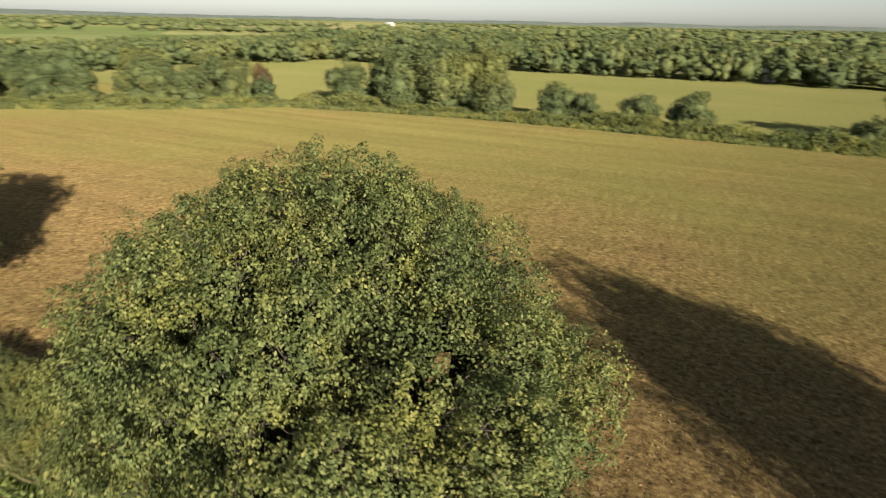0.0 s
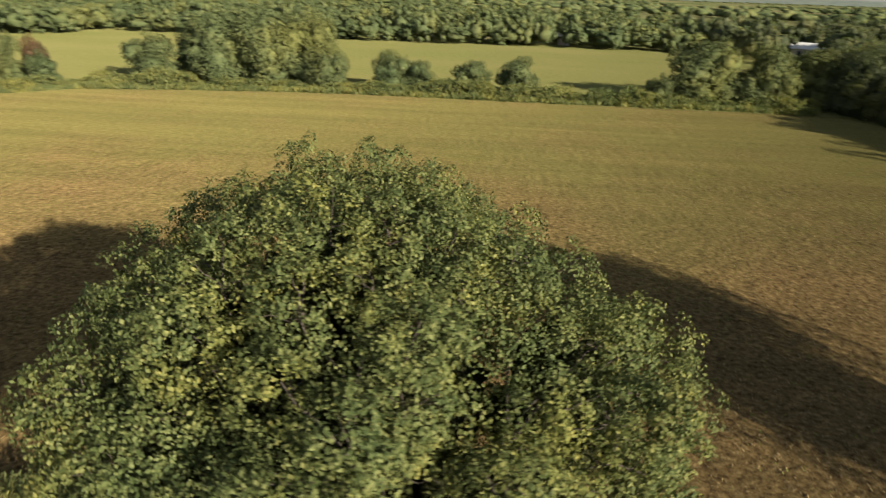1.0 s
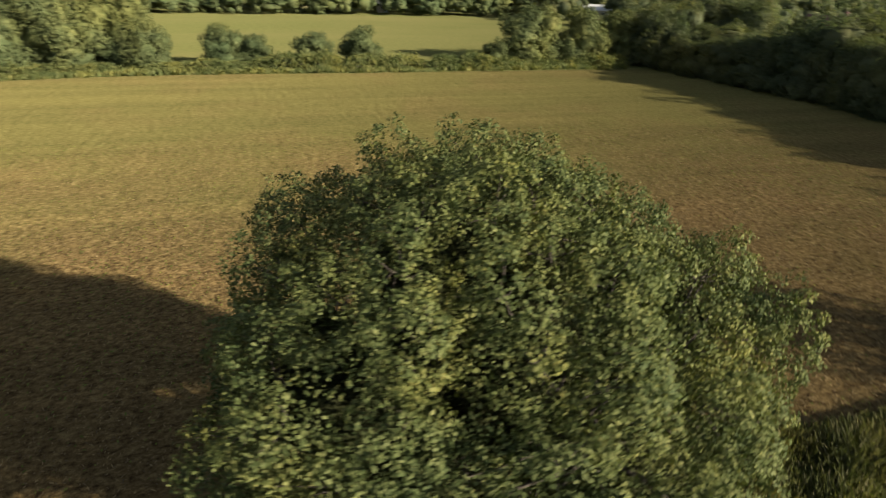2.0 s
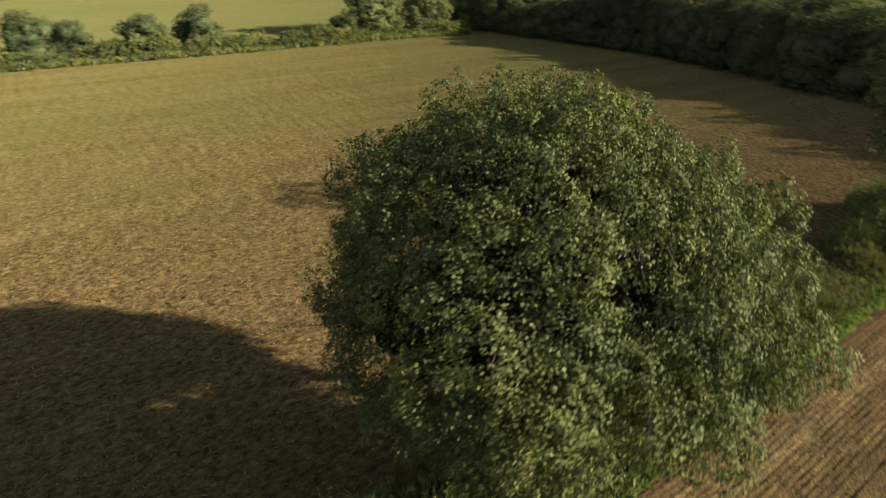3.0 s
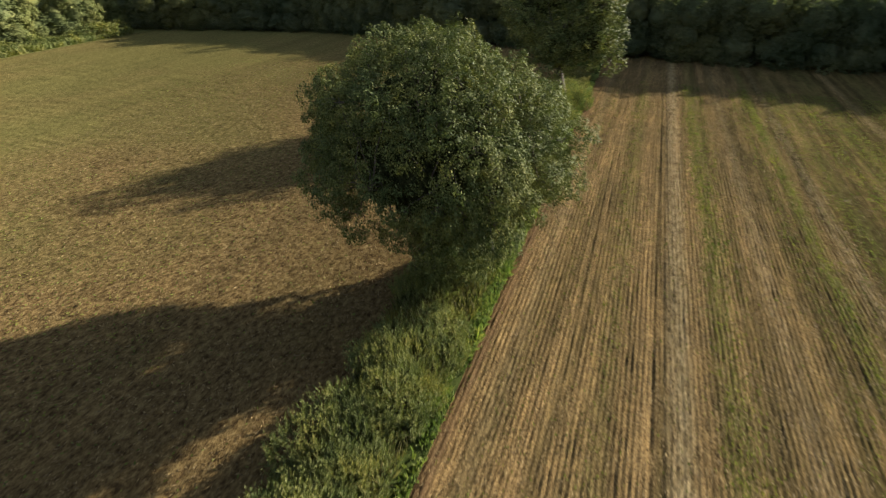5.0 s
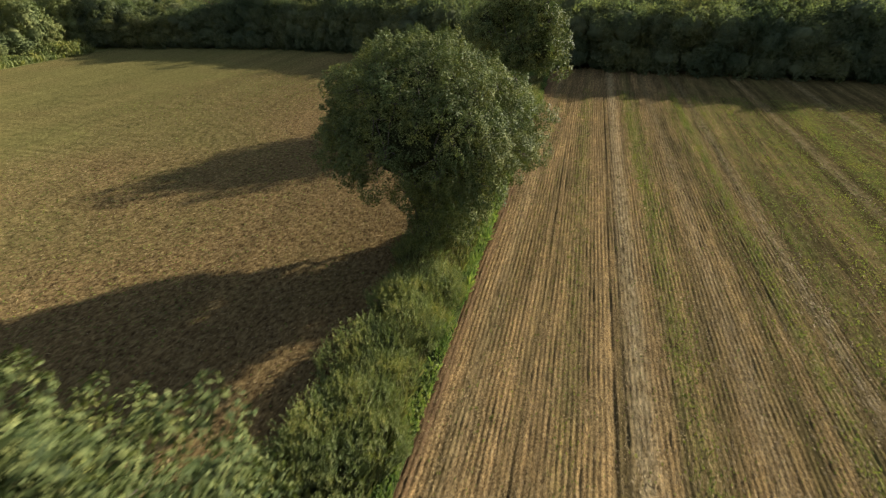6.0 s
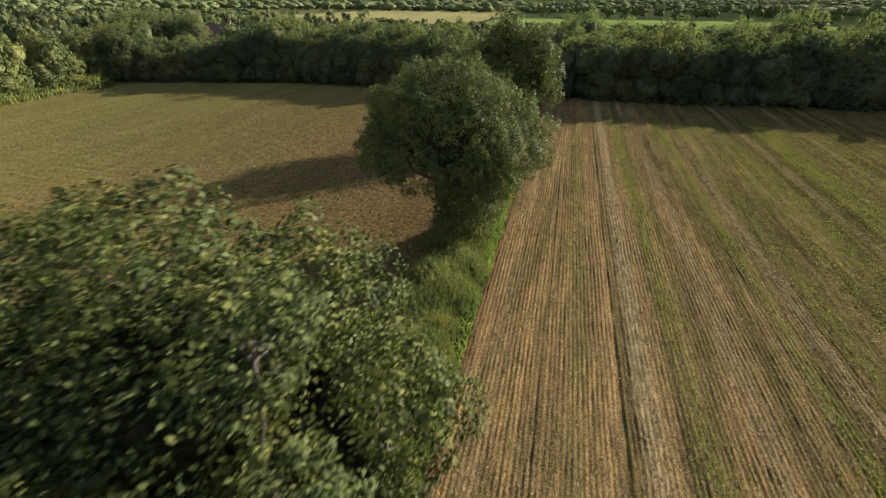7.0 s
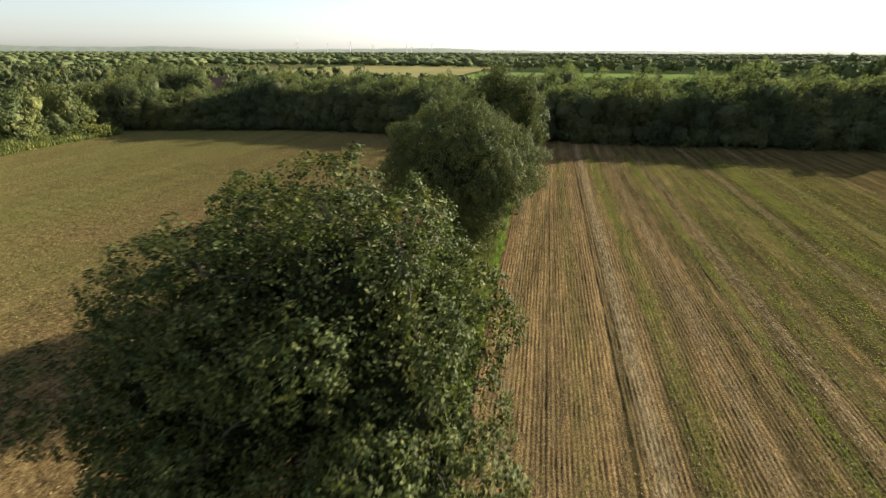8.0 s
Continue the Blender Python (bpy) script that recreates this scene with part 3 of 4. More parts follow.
def blades(name, label, n, where, length, width, lean, mat, seed):
    """Many upright blades; where(rng, n) gives x, y, z and a size for each."""
    rng = np.random.default_rng(seed)
    p, size = where(rng, n)
    axis = unit(np.stack([rng.normal(0, lean, len(p)), rng.normal(0, lean, len(p)), np.ones(len(p))], 1))
    nor = unit(rng.normal(size=(len(p), 3)) * [1, 1, 0.2])
    L = length * size * rng.uniform(0.6, 1.3, len(p))
    v, f = leaves(p, axis, nor, L, width * (0.6 + 0.8 * rng.random(len(p))), 0.15)
    return tagged(put(name, mesh_from(name, v, f, mat)), label, "grass", "", "stuff")


def on_verge(rng, n):
    y = rng.uniform(-21, 42, n)
    u = -3.70 - 1.1 * rng.random(n)
    keep = vnoise(u * 1.4, y * 0.8, 21) > 0.12 + 0.2 * rng.random(n)
    y, u = y[keep], u[keep]
    return np.stack([u - SHEAR * y, y, np.full(len(y), 0.03)], 1), 0.5 + vnoise(u * 1.1, y * 0.7, 22)


blades("verge_grass", "bright green grass and weeds on the field bank", 40000, on_verge, 0.26, 0.055, 0.6, GRASS, 31)


def on_bank(rng, n):
    y = rng.uniform(-21, 44, n)
    u = rng.uniform(-6.6, -4.2, n)
    size = 0.35 + 1.1 * vnoise(u * 0.9, y * 0.6, 27)
    keep = rng.random(n) < 0.35 + size * 0.5
    y, u, size = y[keep], u[keep], size[keep]
    return np.stack([u - SHEAR * y, y, np.full(len(y), 0.08)], 1), size


blades("rough_grass", "tall rough olive-brown grass and weeds on the bank", 90000, on_bank, 0.5, 0.05, 0.4, ROUGH, 36)


def flecks(name, label, n, where, length, width, mat, seed):
    """Bits that lie about on the soil."""
    rng = np.random.default_rng(seed)
    p = where(rng, n)
    k = len(p)
    a = rng.uniform(0, 2 * np.pi, k)
    axis = np.stack([np.cos(a), np.sin(a), rng.normal(0, 0.25, k)], 1)
    nor = unit(np.stack([rng.normal(0, 0.35, k), rng.normal(0, 0.35, k), np.ones(k)], 1))
    v, f = leaves(p, axis, nor, length * rng.uniform(0.5, 1.5, k), width * rng.uniform(0.6, 1.4, k), 0.25)
    return tagged(put(name, mesh_from(name, v, f, mat)), label, "", "", "stuff")


def straw_drilled(rng, n):
    u, y = rng.uniform(-3.6, 20, n), -20 + 62 * rng.random(n) ** 1.4
    pale = 0.9 * np.exp(-((u - 2.1) / 0.3) ** 2) + 0.5 * np.exp(-((u - 8.5) / 0.35) ** 2) + 0.4 * np.exp(-((u + 2.6) / 0.4) ** 2) + 0.4 * np.exp(-((u - 5.2) / 0.4) ** 2) + 0.8 * np.exp(-((u - 14.4) / 0.4) ** 2)
    keep = rng.random(n) < (0.2 + 0.8 * pale) * np.clip(1.3 - u / 14, 0.25, 1)
    u, y = u[keep], y[keep]
    return np.stack([u - SHEAR * y, y, drilled_height(u, y) + 0.015], 1)


flecks("straw", "bits of pale straw lying on the drilled soil", 420000, straw_drilled, 0.085, 0.024, STRAW, 32)


def straw_stubble(rng, n):
    x, y = -6.6 - 27 * rng.random(n) ** 1.3, rng.uniform(-26, 38, n)
    return np.stack([x - SHEAR * y, y, stubble_height(x, y) + 0.01], 1)


flecks("stubble_straw", "short broken straw scattered over the stubble field", 45000, straw_stubble, 0.12, 0.03, STRAW, 33)

GREEN_BANDS = ((3.45, 0.4, 0.9), (7.45, 0.3, 1.1), (4.1, 0.3, 0.3), (6.6, 0.25, 0.4), (9.3, 0.4, 0.5), (11.2, 0.6, 0.5), (13.0, 0.7, 0.5), (16.2, 0.8, 0.6), (0.1, 0.4, 0.3), (-2.0, 0.5, 0.12))


def weeds_drilled(rng, n):
    u, y = rng.uniform(-3.6, 26, n), -20 + 62 * rng.random(n)
    band = sum(h * np.exp(-((u - c) / w) ** 2) for c, w, h in GREEN_BANDS)
    keep = rng.random(n) < (0.035 + 0.85 * band) * (0.35 + 0.8 * vnoise(u * 1.6, y * 0.25, 24)) + 0.3 * np.clip((u - 6) / 10, 0, 1) * vnoise(u * 1.1, y * 0.08, 25)
    u, y = u[keep], y[keep]
    return np.stack([u - SHEAR * y, y, drilled_height(u, y)], 1), np.ones(len(u))


blades("weeds", "small yellow-green seedlings in strips on the drilled field", 420000, weeds_drilled, 0.085, 0.034, 0.8, WEED, 34)


def straw_strip(rng, n):
    u = np.where(rng.random(n) < 0.6, rng.normal(2.1, 0.22, n), np.where(rng.random(n) < 0.6, rng.normal(8.5, 0.22, n), rng.normal(14.4, 0.3, n)))
    y = rng.uniform(-20, 41, n)
    return np.stack([u - SHEAR * y, y, drilled_height(u, y) + 0.03], 1)


flecks("straw_strip", "pale strips of chopped straw along the tracks", 5000, straw_strip, 0.09, 0.024, STRAW, 37)


def weeds_stubble(rng, n):
    x, y = -6.6 - 31 * rng.random(n), rng.uniform(-26, 40, n)
    keep = rng.random(n) < 0.08 + 0.5 * np.clip(vnoise(x * 0.12, y * 0.12, 26) * 1.6 - 0.6, 0, 1) + 0.4 * np.exp(-((x + 6.7) / 0.4) ** 2)
    x, y = x[keep], y[keep]
    return np.stack([x - SHEAR * y, y, stubble_height(x, y) + 0.03], 1)


flecks("stubble_weeds", "thin green regrowth on the stubble field", 90000, weeds_stubble, 0.10, 0.05, WEED, 35)


# ---- trees of the far hedge and of the woods ----
def tree_kind(seed, h, w, leaf, label, group, low=0.1, skirt=0):
    """A tree as seen from far off, of height h and width w, parked below the ground until it is copied."""
    rng = np.random.default_rng(seed)
    r = w / 2
    lobes = [(0, 0, h * 0.54, r * 0.72, r * 0.72, h * 0.40)]
    for i in range(skirt):
        a = i * 6.283 / skirt
        lobes.append((0.5 * r * math.cos(a), 0.5 * r * math.sin(a), h * 0.2, r * 0.5, r * 0.5, h * 0.2))
    for i in range(6):
        a = i * 1.05 + rng.uniform(-0.4, 0.4)
        z = h * rng.uniform(0.30, 0.72)
        k = r * rng.uniform(0.30, 0.58)
        d = r * rng.uniform(0.50, 0.82) * (1.15 - 0.6 * z / h)
        lobes.append((d * math.cos(a), d * math.sin(a), z, k, k, k * rng.uniform(0.75, 1.05)))
    return tree("tree", (0, 0, 0), lobes, leaf, seed, 0.03 * h, 1.7, 0.6, 20, 0.2, 0.15, label, group, floor=lambda x, y: low * h + 0 * x, limbs=4, rough=0.3, near=False)


def plant(kinds, rng, x, y, h, w, kind=None):
    """A copy of one of the kinds (each 8 m high and 8 m wide), turned and sized."""
    k = kinds[rng.randrange(len(kinds)) if kind is None else kind]
    m = pose(x, y, -0.1, 0, 0, rng.uniform(0, 360)) @ Matrix.Diagonal((w / 8, w / 8 * rng.uniform(0.9, 1.1), h / 8, 1))
    return planted(k, m)


rnd = random.Random(8)
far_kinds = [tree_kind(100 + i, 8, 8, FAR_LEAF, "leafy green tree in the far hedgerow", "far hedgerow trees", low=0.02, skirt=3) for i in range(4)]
rust_kind = [tree_kind(110, 8, 8, RUST_LEAF, "rusty brown withered tree in the far hedgerow", "far hedgerow trees")]
FAR_TREES = [(-66, -2.5, 5.0, 4.4), (-66.5, 0.9, 3.8, 3.8), (-66, 7.4, 4.1, 4.5), (-67, 12.8, 4.7, 4.8), (-65, -23, 8.6, 7.5), (-66, -18, 9.6, 9.5),
             (-67.5, -13, 8.6, 7.5), (-64.5, -9.8, 5.2, 5.0), (-63.5, -31, 5.9, 6.5), (-58.5, -41, 4.6, 4.2), (-58.5, -46.5, 7.6, 7.0), (-53, -49.5, 6.0, 7.0),
             (-51, -54, 8.6, 8.2), (-45.5, -60.5, 6.2, 6.6), (-43, -66, 8.2, 8.0), (-42, -62.5, 5.0, 5.0), (-66.5, 34.5, 7.4, 7.6), (-66, 41, 7.6, 6.5), (-65.5, 29.2, 3.2, 3.6),
             (-68, -27, 7.0, 6.0), (-66.5, 46.5, 7.0, 6.5), (-60, -51, 7.4, 7.5), (-64, -57, 8.2, 8.0), (-38, -72, 7.6, 8.0), (-34, -80, 8, 8), (-57, -64, 9, 9)]
for x, y, h, w in FAR_TREES:
    plant(far_kinds, rnd, x, y, h * (0.76 if y < -40 else 0.95), w * (0.76 if y < -40 else 0.95))
plant(rust_kind, rnd, -60.5, -43.2, 5.0, 2.6)

# low hedge along the far field edge
far_edge = [(-63.5, 45), (-63.6, 30), (-63.2, 15), (-63.4, 0), (-63, -12), (-61, -24), (-59, -36), (-52, -44), (-45, -54), (-38, -66), (-30, -82)]
low = []
for (ax, ay), (bx, by) in zip(far_edge, far_edge[1:]):
    n = int(math.hypot(bx - ax, by - ay) / 1.9)
    low += [(ax + (bx - ax) * i / n + rnd.uniform(-0.5, 0.5), ay + (by - ay) * i / n) for i in range(n)]
low_kinds = []
for k in range(3):
    rng = np.random.default_rng(140 + k)
    lobes = [(rng.uniform(-0.7, 0.7), rng.uniform(-0.9, 0.9), rng.uniform(0.2, 0.5), rng.uniform(0.8, 1.2), rng.uniform(0.8, 1.2), rng.uniform(0.5, 0.8)) for i in range(4)]
    low_kinds.append(shrub("hedge_bush", (0, 0, 0), lobes, LOW_LEAF, 0.26, 7, 0.32, 0.17, 0.09, 150 + k, "low rough bush of the far field hedge", "far field hedge"))
for i, (x, y) in enumerate(low):
    s = rnd.uniform(0.85, 1.5)
    m = pose(x, y, -0.1, 0, 0, rnd.uniform(0, 360)) @ Matrix.Diagonal((s, s, s * rnd.uniform(0.7, 1.2), 1))
    planted(low_kinds[i % 3], m)


def on_far_edge(rng, n):
    k = rng.integers(0, len(far_edge) - 1, n)
    a, b, t = np.array(far_edge)[k], np.array(far_edge)[k + 1], rng.random((n, 1))
    p = a + (b - a) * t
    d = unit(b - a)
    p = p + np.stack([-d[:, 1], d[:, 0]], 1) * (0.5 + 1.9 * rng.random((n, 1)) ** 1.5)
    return np.stack([p[:, 0], p[:, 1], np.full(n, -0.1)], 1), 0.5 + 1.0 * vnoise(p[:, 0] * 0.7, p[:, 1] * 0.35, 29)


blades("edge_grass", "rough green grass along the foot of the far hedge", 26000, on_far_edge, 0.62, 0.13, 0.45, LOW_LEAF, 38)

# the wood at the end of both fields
wood_kinds = [tree_kind(160 + i, 8, 8, WOOD_HAZED, "dark leafy tree at the edge of the wood", "trees of the wood", low=0.0, skirt=4) for i in range(5)]


def wood_front(x):
    return float(np.interp(x, [-66, -50, -39, -26, -3, 13, 26, 37, 60, 130], [47, 52, 54, 53.5, 51.5, 52, 53, 54, 57, 64]))


for row in range(2):
    x = -70.0 + row * 1.3
    while x < 95:
        w = rnd.uniform(3.8, 8.0) if row == 0 else rnd.uniform(5.0, 9.5)
        h = rnd.uniform(4.2, 5.6) + 0.3 * w if row == 0 else rnd.uniform(5.5, 6.9) + 0.25 * w
        h *= 0.76 if -59 < x < -47 else 1.0
        plant(wood_kinds, rnd, x, wood_front(x) + 1.6 + row * 3.4 + (rnd.uniform(-1.2, 1.2) if row else 0.22 * w - 1.3), h, w)
        x += w * (0.55, 0.8, 1.0)[row]


for x, y, h, w in ((-74, 64, 9.3, 9), (-66, 60, 9.4, 8.5), (-61, 62, 8.8, 7), (-42, 60, 8.4, 7.5), (-36, 62, 8.0, 7), (-1.6, 61, 9.9, 6.5), (10, 60, 8.5, 7.5), (17.5, 61, 9.0, 8), (24, 63, 10.3, 6.5), (37.5, 56.5, 9.4, 8), (47, 60, 9.2, 8)):
    plant(wood_kinds, rnd, x, y, h, w)


# ---- woods and hedges farther off ----
def far_wood(name, label, places, mat, seed, boughs=12, per=8, card=0.06):
    """Many crowns of leaf clumps; places are x, y, height, width."""
    rng = np.random.default_rng(seed)
    p = np.asarray(places, float)
    n = len(p)
    r = np.stack([p[:, 3] / 2, p[:, 3] / 2, p[:, 2] * 0.5], 1)[:, None]
    c = np.stack([p[:, 0], p[:, 1], p[:, 2] * 0.5 - 0.2], 1)[:, None]
    d = unit(rng.normal(size=(n, boughs, 3)) + [0, 0, 0.45])
    reach = rng.uniform(0.18, 0.42, (n, boughs, 1)) if boughs > 4 else rng.uniform(0.5, 0.7, (n, boughs, 1))
    d[:, 0] = [0, 0, -0.2]
    reach[:, 0] = 0.75
    size = r * reach * [1.0, 1.0, 0.9]
    body = size * (0.7 if per else 1.0)
    heads = c + d * r * (1.0 - reach * 0.9)
    made = [lumps(rng, heads.reshape(-1, 3), body.reshape(-1, 3), 0.34)]
    if per:
        o = unit(rng.normal(size=(n, boughs, per, 3)) + 0.7 * d[:, :, None])
        q = (heads[:, :, None] + o * size[:, :, None] * rng.uniform(0.8, 1.12, (n, boughs, per, 1))).reshape(-1, 3)
        o = o.reshape(-1, 3)
        k = len(q)
        L = np.repeat(p[:, 3], boughs * per) * card * rng.uniform(0.6, 1.3, k)
        axis = unit(np.cross(o, rng.normal(size=(k, 3))) + 0.35 * o)
        made.append(leaves(q - axis * (L * 0.5)[:, None], axis, unit(o + 0.55 * rng.normal(size=(k, 3))), L, L * 0.7, 0.2))
    return tagged(put(name, mesh_from(name, *joined(made), mat, False)), label, "woodland", "", "stuff")


def scatter_wood(rng, n, x0, x1, y0, y1, h, w):
    return [(rng.uniform(x0, x1), rng.uniform(y0, y1), rng.uniform(*h), rng.uniform(*w)) for i in range(n)]


def line_wood(rng, a, b, step, h, w, wide=4.0):
    n = max(2, int(math.hypot(b[0] - a[0], b[1] - a[1]) / step))
    return [(a[0] + (b[0] - a[0]) * i / n + rng.uniform(-wide, wide), a[1] + (b[1] - a[1]) * i / n + rng.uniform(-wide, wide), rng.uniform(*h), rng.uniform(*w)) for i in range(n)]


r9 = random.Random(9)
# west wood behind the meadow
west = line_wood(r9, (-131, -75), (-134, 75), 2.6, (3.8, 7.0), (4, 8), 1.5) + line_wood(r9, (-138, -80), (-141, 78), 2.6, (4.5, 8), (5, 8.5), 3)
west += scatter_wood(r9, 190, -185, -140, -80, 80, (5, 7), (5, 8)) + scatter_wood(r9, 110, -150, -112, -125, -82, (4.5, 6.5), (5, 7.5))
west += scatter_wood(r9, 90, -110, -66, -130, -96, (4.5, 6.5), (5, 7.5)) + scatter_wood(r9, 60, -60, -36, -120, -80, (5, 7), (5, 7.5))
west += scatter_wood(r9, 260, -330, -185, -170, 90, (4.5, 7.5), (5, 10))
north = scatter_wood(r9, 240, -170, -62, 60, 125, (5.5, 8.5), (5, 8)) + line_wood(r9, (-60, 70), (130, 82), 3.0, (6, 7.8), (5, 7), 4)
HOUSES = ((-74.0, 88.0, 3.4), (-127.0, 76.0, 4.0), (-140.5, 26.2, 1.3))


def clear(places):
    """Leaves out the trees that stand on a house or close before it on the field side."""
    kept = []
    for p in places:
        ok = True
        for x, y, side in HOUSES:
            d = math.hypot(x, y + 10)
            ax, ay = x / d, (y + 10) / d
            along, off = (p[0] - x) * ax + (p[1] - y) * ay, abs((p[0] - x) * ay - (p[1] - y) * ax)
            ok &= not (-26 < along < 6 and off < side)
        if ok:
            kept.append(p)
    return kept


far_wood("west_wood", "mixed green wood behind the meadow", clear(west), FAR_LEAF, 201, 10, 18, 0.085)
far_wood("north_wood", "dark wood beyond the two fields", clear(north), WOOD_HAZED, 202, 12, 20, 0.075)
belts = line_wood(r9, (-30, 330), (260, 260), 5, (6.5, 9), (7, 10), 8) + line_wood(r9, (86, 198), (150, 178), 2.2, (9.5, 12.0), (6, 9), 6)
belts += line_wood(r9, (-40, 138), (60, 150), 3.4, (3.4, 5.0), (5, 8), 4) + line_wood(r9, (70, 128), (220, 140), 3.4, (5.5, 8), (6, 9), 5) + line_wood(r9, (-90, 215), (30, 205), 4, (1.8, 3.0), (4, 7), 3)
belts += line_wood(r9, (-330, 230), (-110, 190), 6, (5, 7), (6, 9), 6) + line_wood(r9, (-290, -160), (-310, 20), 6, (4.5, 6.5), (6, 9), 5)
belts += scatter_wood(r9, 130, -60, 190, 84, 125, (4.0, 6.4), (5, 9))
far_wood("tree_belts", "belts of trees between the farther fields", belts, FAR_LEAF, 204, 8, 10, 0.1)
# hedges and woods to the horizon
wide = []
for i in range(190):
    d = 380 * (4300 / 380) ** r9.random()
    a = radians(r9.uniform(-62, 165))        # from +y turning to -x
    x, y = -math.sin(a) * d, math.cos(a) * d
    L = r9.uniform(60, 200) * (1 + d / 900)
    b = a + radians(90 + r9.uniform(-25, 25))
    k = 1 + d / 700
    wide += line_wood(r9, (x, y), (x - math.sin(b) * L, y + math.cos(b) * L), 6 * k ** 0.8, (4.0, 7.0), (7 * k ** 0.6, 11 * k ** 0.6), 3 * k)
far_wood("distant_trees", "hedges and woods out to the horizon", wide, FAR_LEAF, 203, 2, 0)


# low wooded ridge on the horizon, distance haze put into its grey-green colour
RIDGE, t, b = material("far_ridge")
t.links.new(ramp(t, noise_of(t, place(t, (1, 1, 3)), 0.02, 4.0), [(0.3, (0.085, 0.11, 0.085)), (0.7, (0.14, 0.165, 0.12))]), b.inputs["Base Color"])
b.inputs["Roughness"].default_value = 1.0
ang = np.radians(np.arange(-70, 176, 0.4))
tall = 16 + 26 * vnoise(ang * 9, ang * 0, 61) * vnoise(ang * 2.2, ang * 0, 62) + 5 * vnoise(ang * 60, ang * 0, 63)
foot = np.stack([-4500 * np.sin(ang), 4500 * np.cos(ang), np.full(len(ang), -1.0)], 1)
crest = np.stack([-4700 * np.sin(ang), 4700 * np.cos(ang), tall], 1)
behind = np.stack([-4890 * np.sin(ang), 4890 * np.cos(ang), np.full(len(ang), -1.0)], 1)
k, i = len(ang), np.arange(len(ang) - 1)
faces = np.concatenate([np.stack([i, i + 1, i + 1 + k, i + k], 1), np.stack([i + k, i + k + 1, i + 1 + 2 * k, i + 2 * k], 1)])
tagged(put("backdrop", mesh_from("backdrop", np.concatenate([foot, crest, behind]), faces, RIDGE, True)), "low wooded ridge along the horizon", "", "", "structure")


# ---- buildings and wind turbines in the distance ----
def box_mesh(name, x0, x1, y0, y1, z0, z1, mat, bevel=0.03):
    bm = bmesh.new()
    bmesh.ops.create_cube(bm, size=1.0)
    for v in bm.verts:
        v.co = ((x0 + x1) / 2 + v.co.x * (x1 - x0), (y0 + y1) / 2 + v.co.y * (y1 - y0), (z0 + z1) / 2 + v.co.z * (z1 - z0))
    bmesh.ops.bevel(bm, geom=bm.edges[:], offset=bevel, segments=1, affect="EDGES")
    me = bpy.data.meshes.new(name)
    bm.to_mesh(me)
    bm.free()
    me.materials.append(mat)
    return me


def plain(name, colour, rough, scale=2.0):
    m, t, b = material(name)
    n = noise_of(t, place(t), scale, 4.0, 0.6)
    t.links.new(ramp(t, n, [(0.3, tuple(c * 0.8 for c in colour)), (0.7, tuple(min(1, c * 1.12) for c in colour))]), b.inputs["Base Color"])
    b.inputs["Roughness"].default_value = rough
    return m


ROOF_RED, ROOF_PALE, WALL_PALE, WALL_BRICK = plain("red_tiles", (0.13, 0.07, 0.052), 0.85), plain("pale_sheet", (0.62, 0.61, 0.58), 0.5), plain("cream_render", (0.55, 0.48, 0.36), 0.85), plain("brick_wall", (0.19, 0.11, 0.085), 0.9)
WINDOW_GLASS, WHITE_PAINT = plain("window_glass", (0.04, 0.05, 0.06), 0.1), plain("white_paint", (0.78, 0.78, 0.76), 0.45, 0.2)


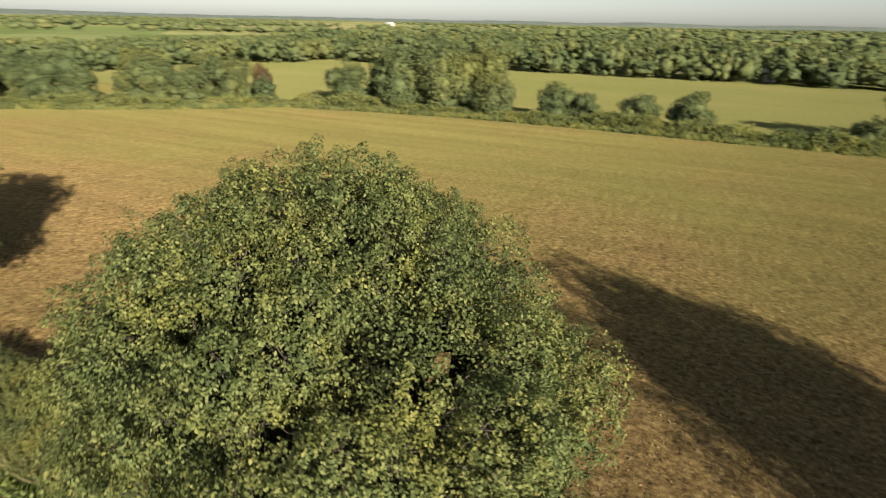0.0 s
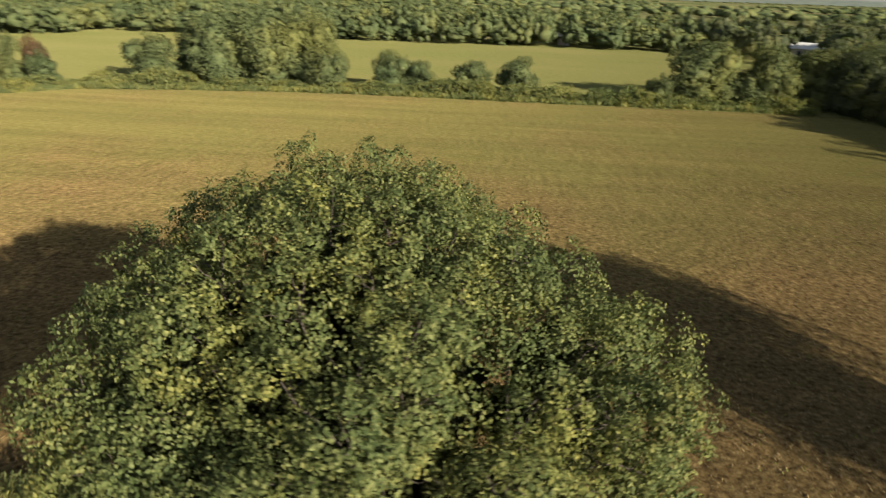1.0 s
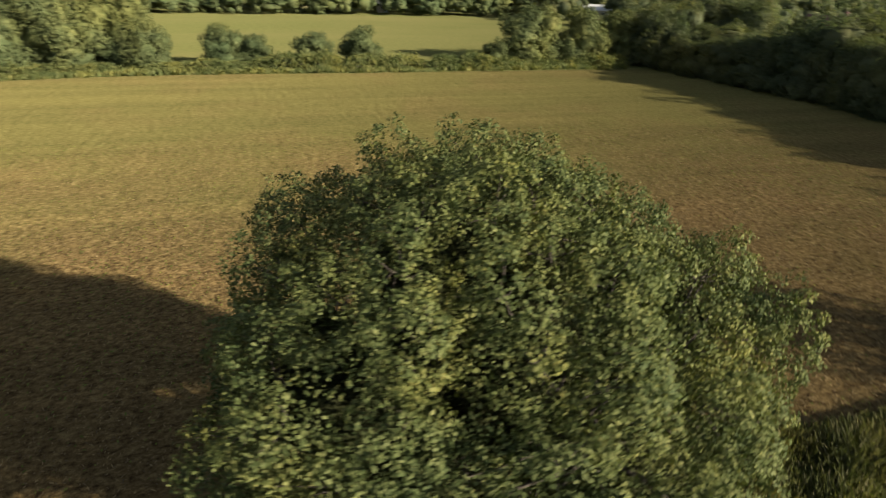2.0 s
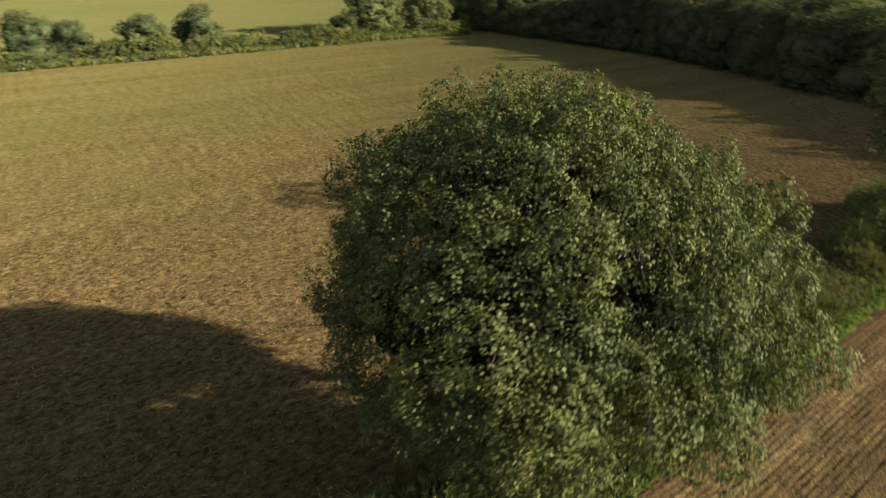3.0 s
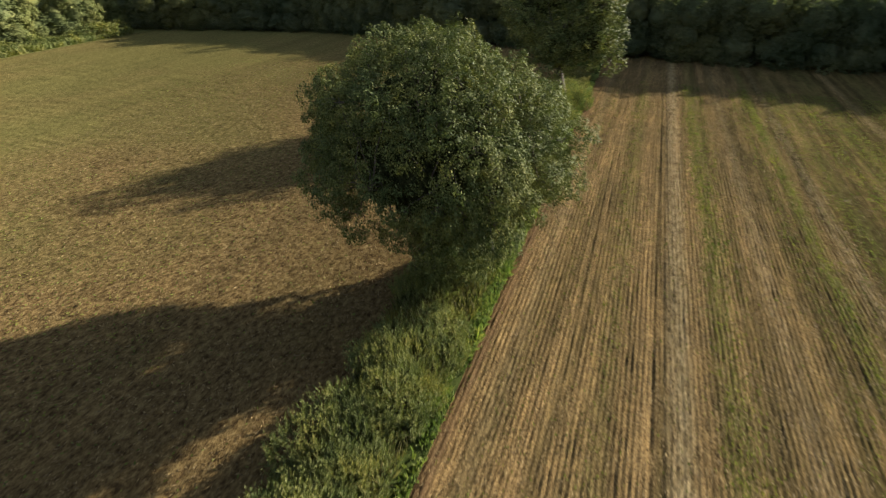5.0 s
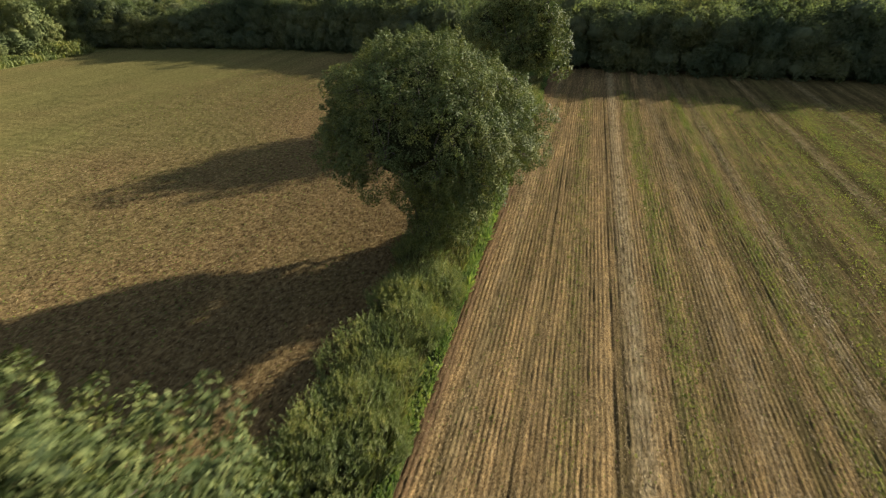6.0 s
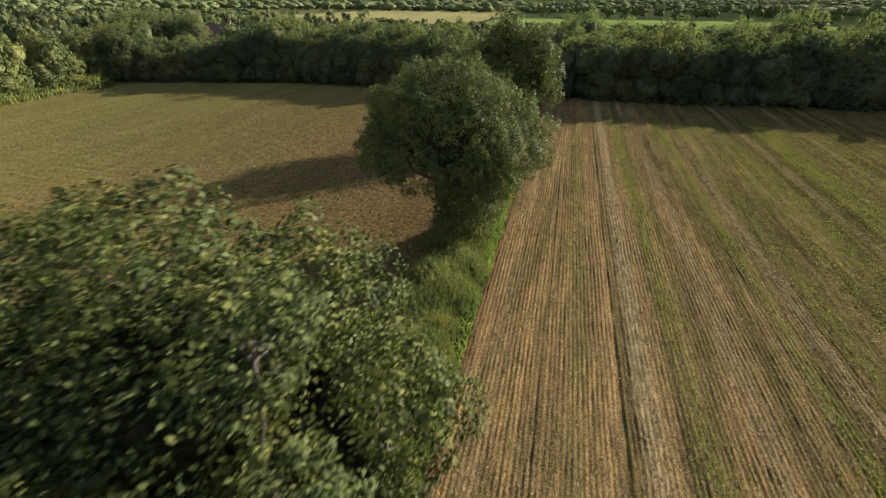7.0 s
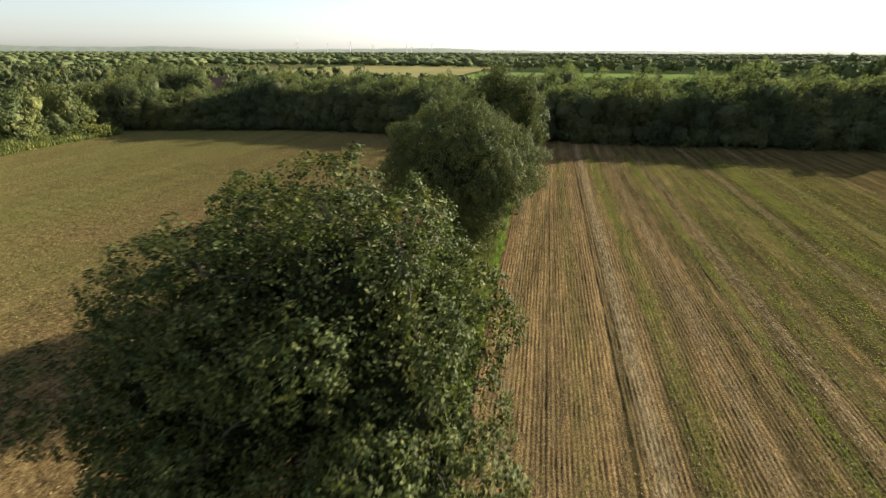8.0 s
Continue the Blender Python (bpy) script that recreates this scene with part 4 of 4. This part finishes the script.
def house(name, x, y, turn, length, depth, eaves, ridge, roof_mat, wall_mat, label, windows=3, chimney=True):
    """A building: walls, a pitched roof with overhang, windows, a door."""
    root = new(name)
    root.matrix_basis = pose(x, y, -0.2, 0, 0, turn)
    tagged(root, label, "building")
    a, d = length / 2, depth / 2
    put("wall", box_mesh("wall", -a, a, -d, d, 0, eaves, wall_mat), root)
    o = 0.35
    v = [(-a - o, -d - o, eaves), (a + o, -d - o, eaves), (a + o, d + o, eaves), (-a - o, d + o, eaves), (-a - o, 0, ridge), (a + o, 0, ridge)]
    me = bpy.data.meshes.new("roof")
    me.from_pydata(v, [], [(0, 1, 5, 4), (2, 3, 4, 5), (1, 2, 5), (3, 0, 4), (3, 2, 1, 0)])
    me.materials.append(roof_mat)
    put("roof", me, root)
    if chimney:
        put("chimney", box_mesh("chimney", a * 0.5, a * 0.5 + 0.5, -0.25, 0.25, ridge - 0.6, ridge + 0.7, WALL_BRICK), root)
    for i in range(windows):
        c = -a + (i + 0.5) * length / windows
        w = put("window", box_mesh("window", c - 0.5, c + 0.5, -d - 0.03, -d + 0.05, 1.0, min(2.1, eaves - 0.2), WHITE_PAINT, 0.01), root)
        put("pane", box_mesh("pane", c - 0.42, c + 0.42, -d - 0.045, -d - 0.02, 1.08, min(2.02, eaves - 0.28), WINDOW_GLASS, 0.005), w)
    put("door", box_mesh("door", a - 0.75, a - 0.05, -d - 0.04, -d + 0.05, 0.2, min(2.2, eaves - 0.1), WHITE_PAINT, 0.01), root)
    return root


house("house", -74, 88, 25, 6.5, 5.0, 3.0, 5.7, ROOF_RED, WALL_BRICK, "low brick house with a red tiled roof among trees")
house("shed", -127, 76, 60, 6.0, 4.0, 2.4, 3.6, ROOF_PALE, WALL_PALE, "small shed with a pale sheet roof in the wood", 2, False)
house("shed", -140.5, 26.2, 85, 2.6, 2.4, 2.2, 3.0, WALL_PALE, WALL_PALE, "cream hut at the edge of the wood", 1, False)
house("barn", -1043, -597, 70, 17, 9, 4, 7, ROOF_PALE, WALL_PALE, "long pale farm building far across the fields", 6, False)


def wind_turbine(x, y, tip, turn, spin):
    """A wind turbine whose upper blade ends at the given height."""
    root = new("wind_turbine")
    root.matrix_basis = pose(x, y, -0.3, 0, 0, turn)
    tagged(root, "white wind turbine on the horizon", "wind turbine", "wind farm")
    hub = tip * 0.72
    blade = tip * 0.28
    put("tower", mesh_from("tower", *tube([(0, 0, z) for z in np.linspace(0, hub, 6)], np.linspace(tip * 0.022, tip * 0.011, 6), 10), WHITE_PAINT, True), root)
    put("nacelle", box_mesh("nacelle", -tip * 0.012, tip * 0.012, -tip * 0.02, tip * 0.035, hub - tip * 0.012, hub + tip * 0.014, WHITE_PAINT, tip * 0.004), root)
    for k in range(3):
        a = radians(spin + 120 * k)
        pts = [(math.sin(a) * blade * q, -tip * 0.025, hub + math.cos(a) * blade * q) for q in (0, 0.2, 0.5, 0.8, 1.0)]
        put("blade", mesh_from("blade", *tube(pts, tip * np.array([0.007, 0.011, 0.008, 0.005, 0.001]), 6), WHITE_PAINT, True), root)
    return root


for i, (x, y, tip) in enumerate(((-1117, 2217, 59), (-1446, 3278, 65), (-989, 2493, 65), (-1188, 3379, 73), (-713, 2481, 66), (-1039, 3739, 59), (-905, 3774, 80), (-373, 3259, 80), (-360, 4064, 63), (-19, 2880, 69), (12, 3980, 62), (397, 3960, 59), (464, 3651, 68))):
    wind_turbine(x, y, tip, 12, 17 * i)
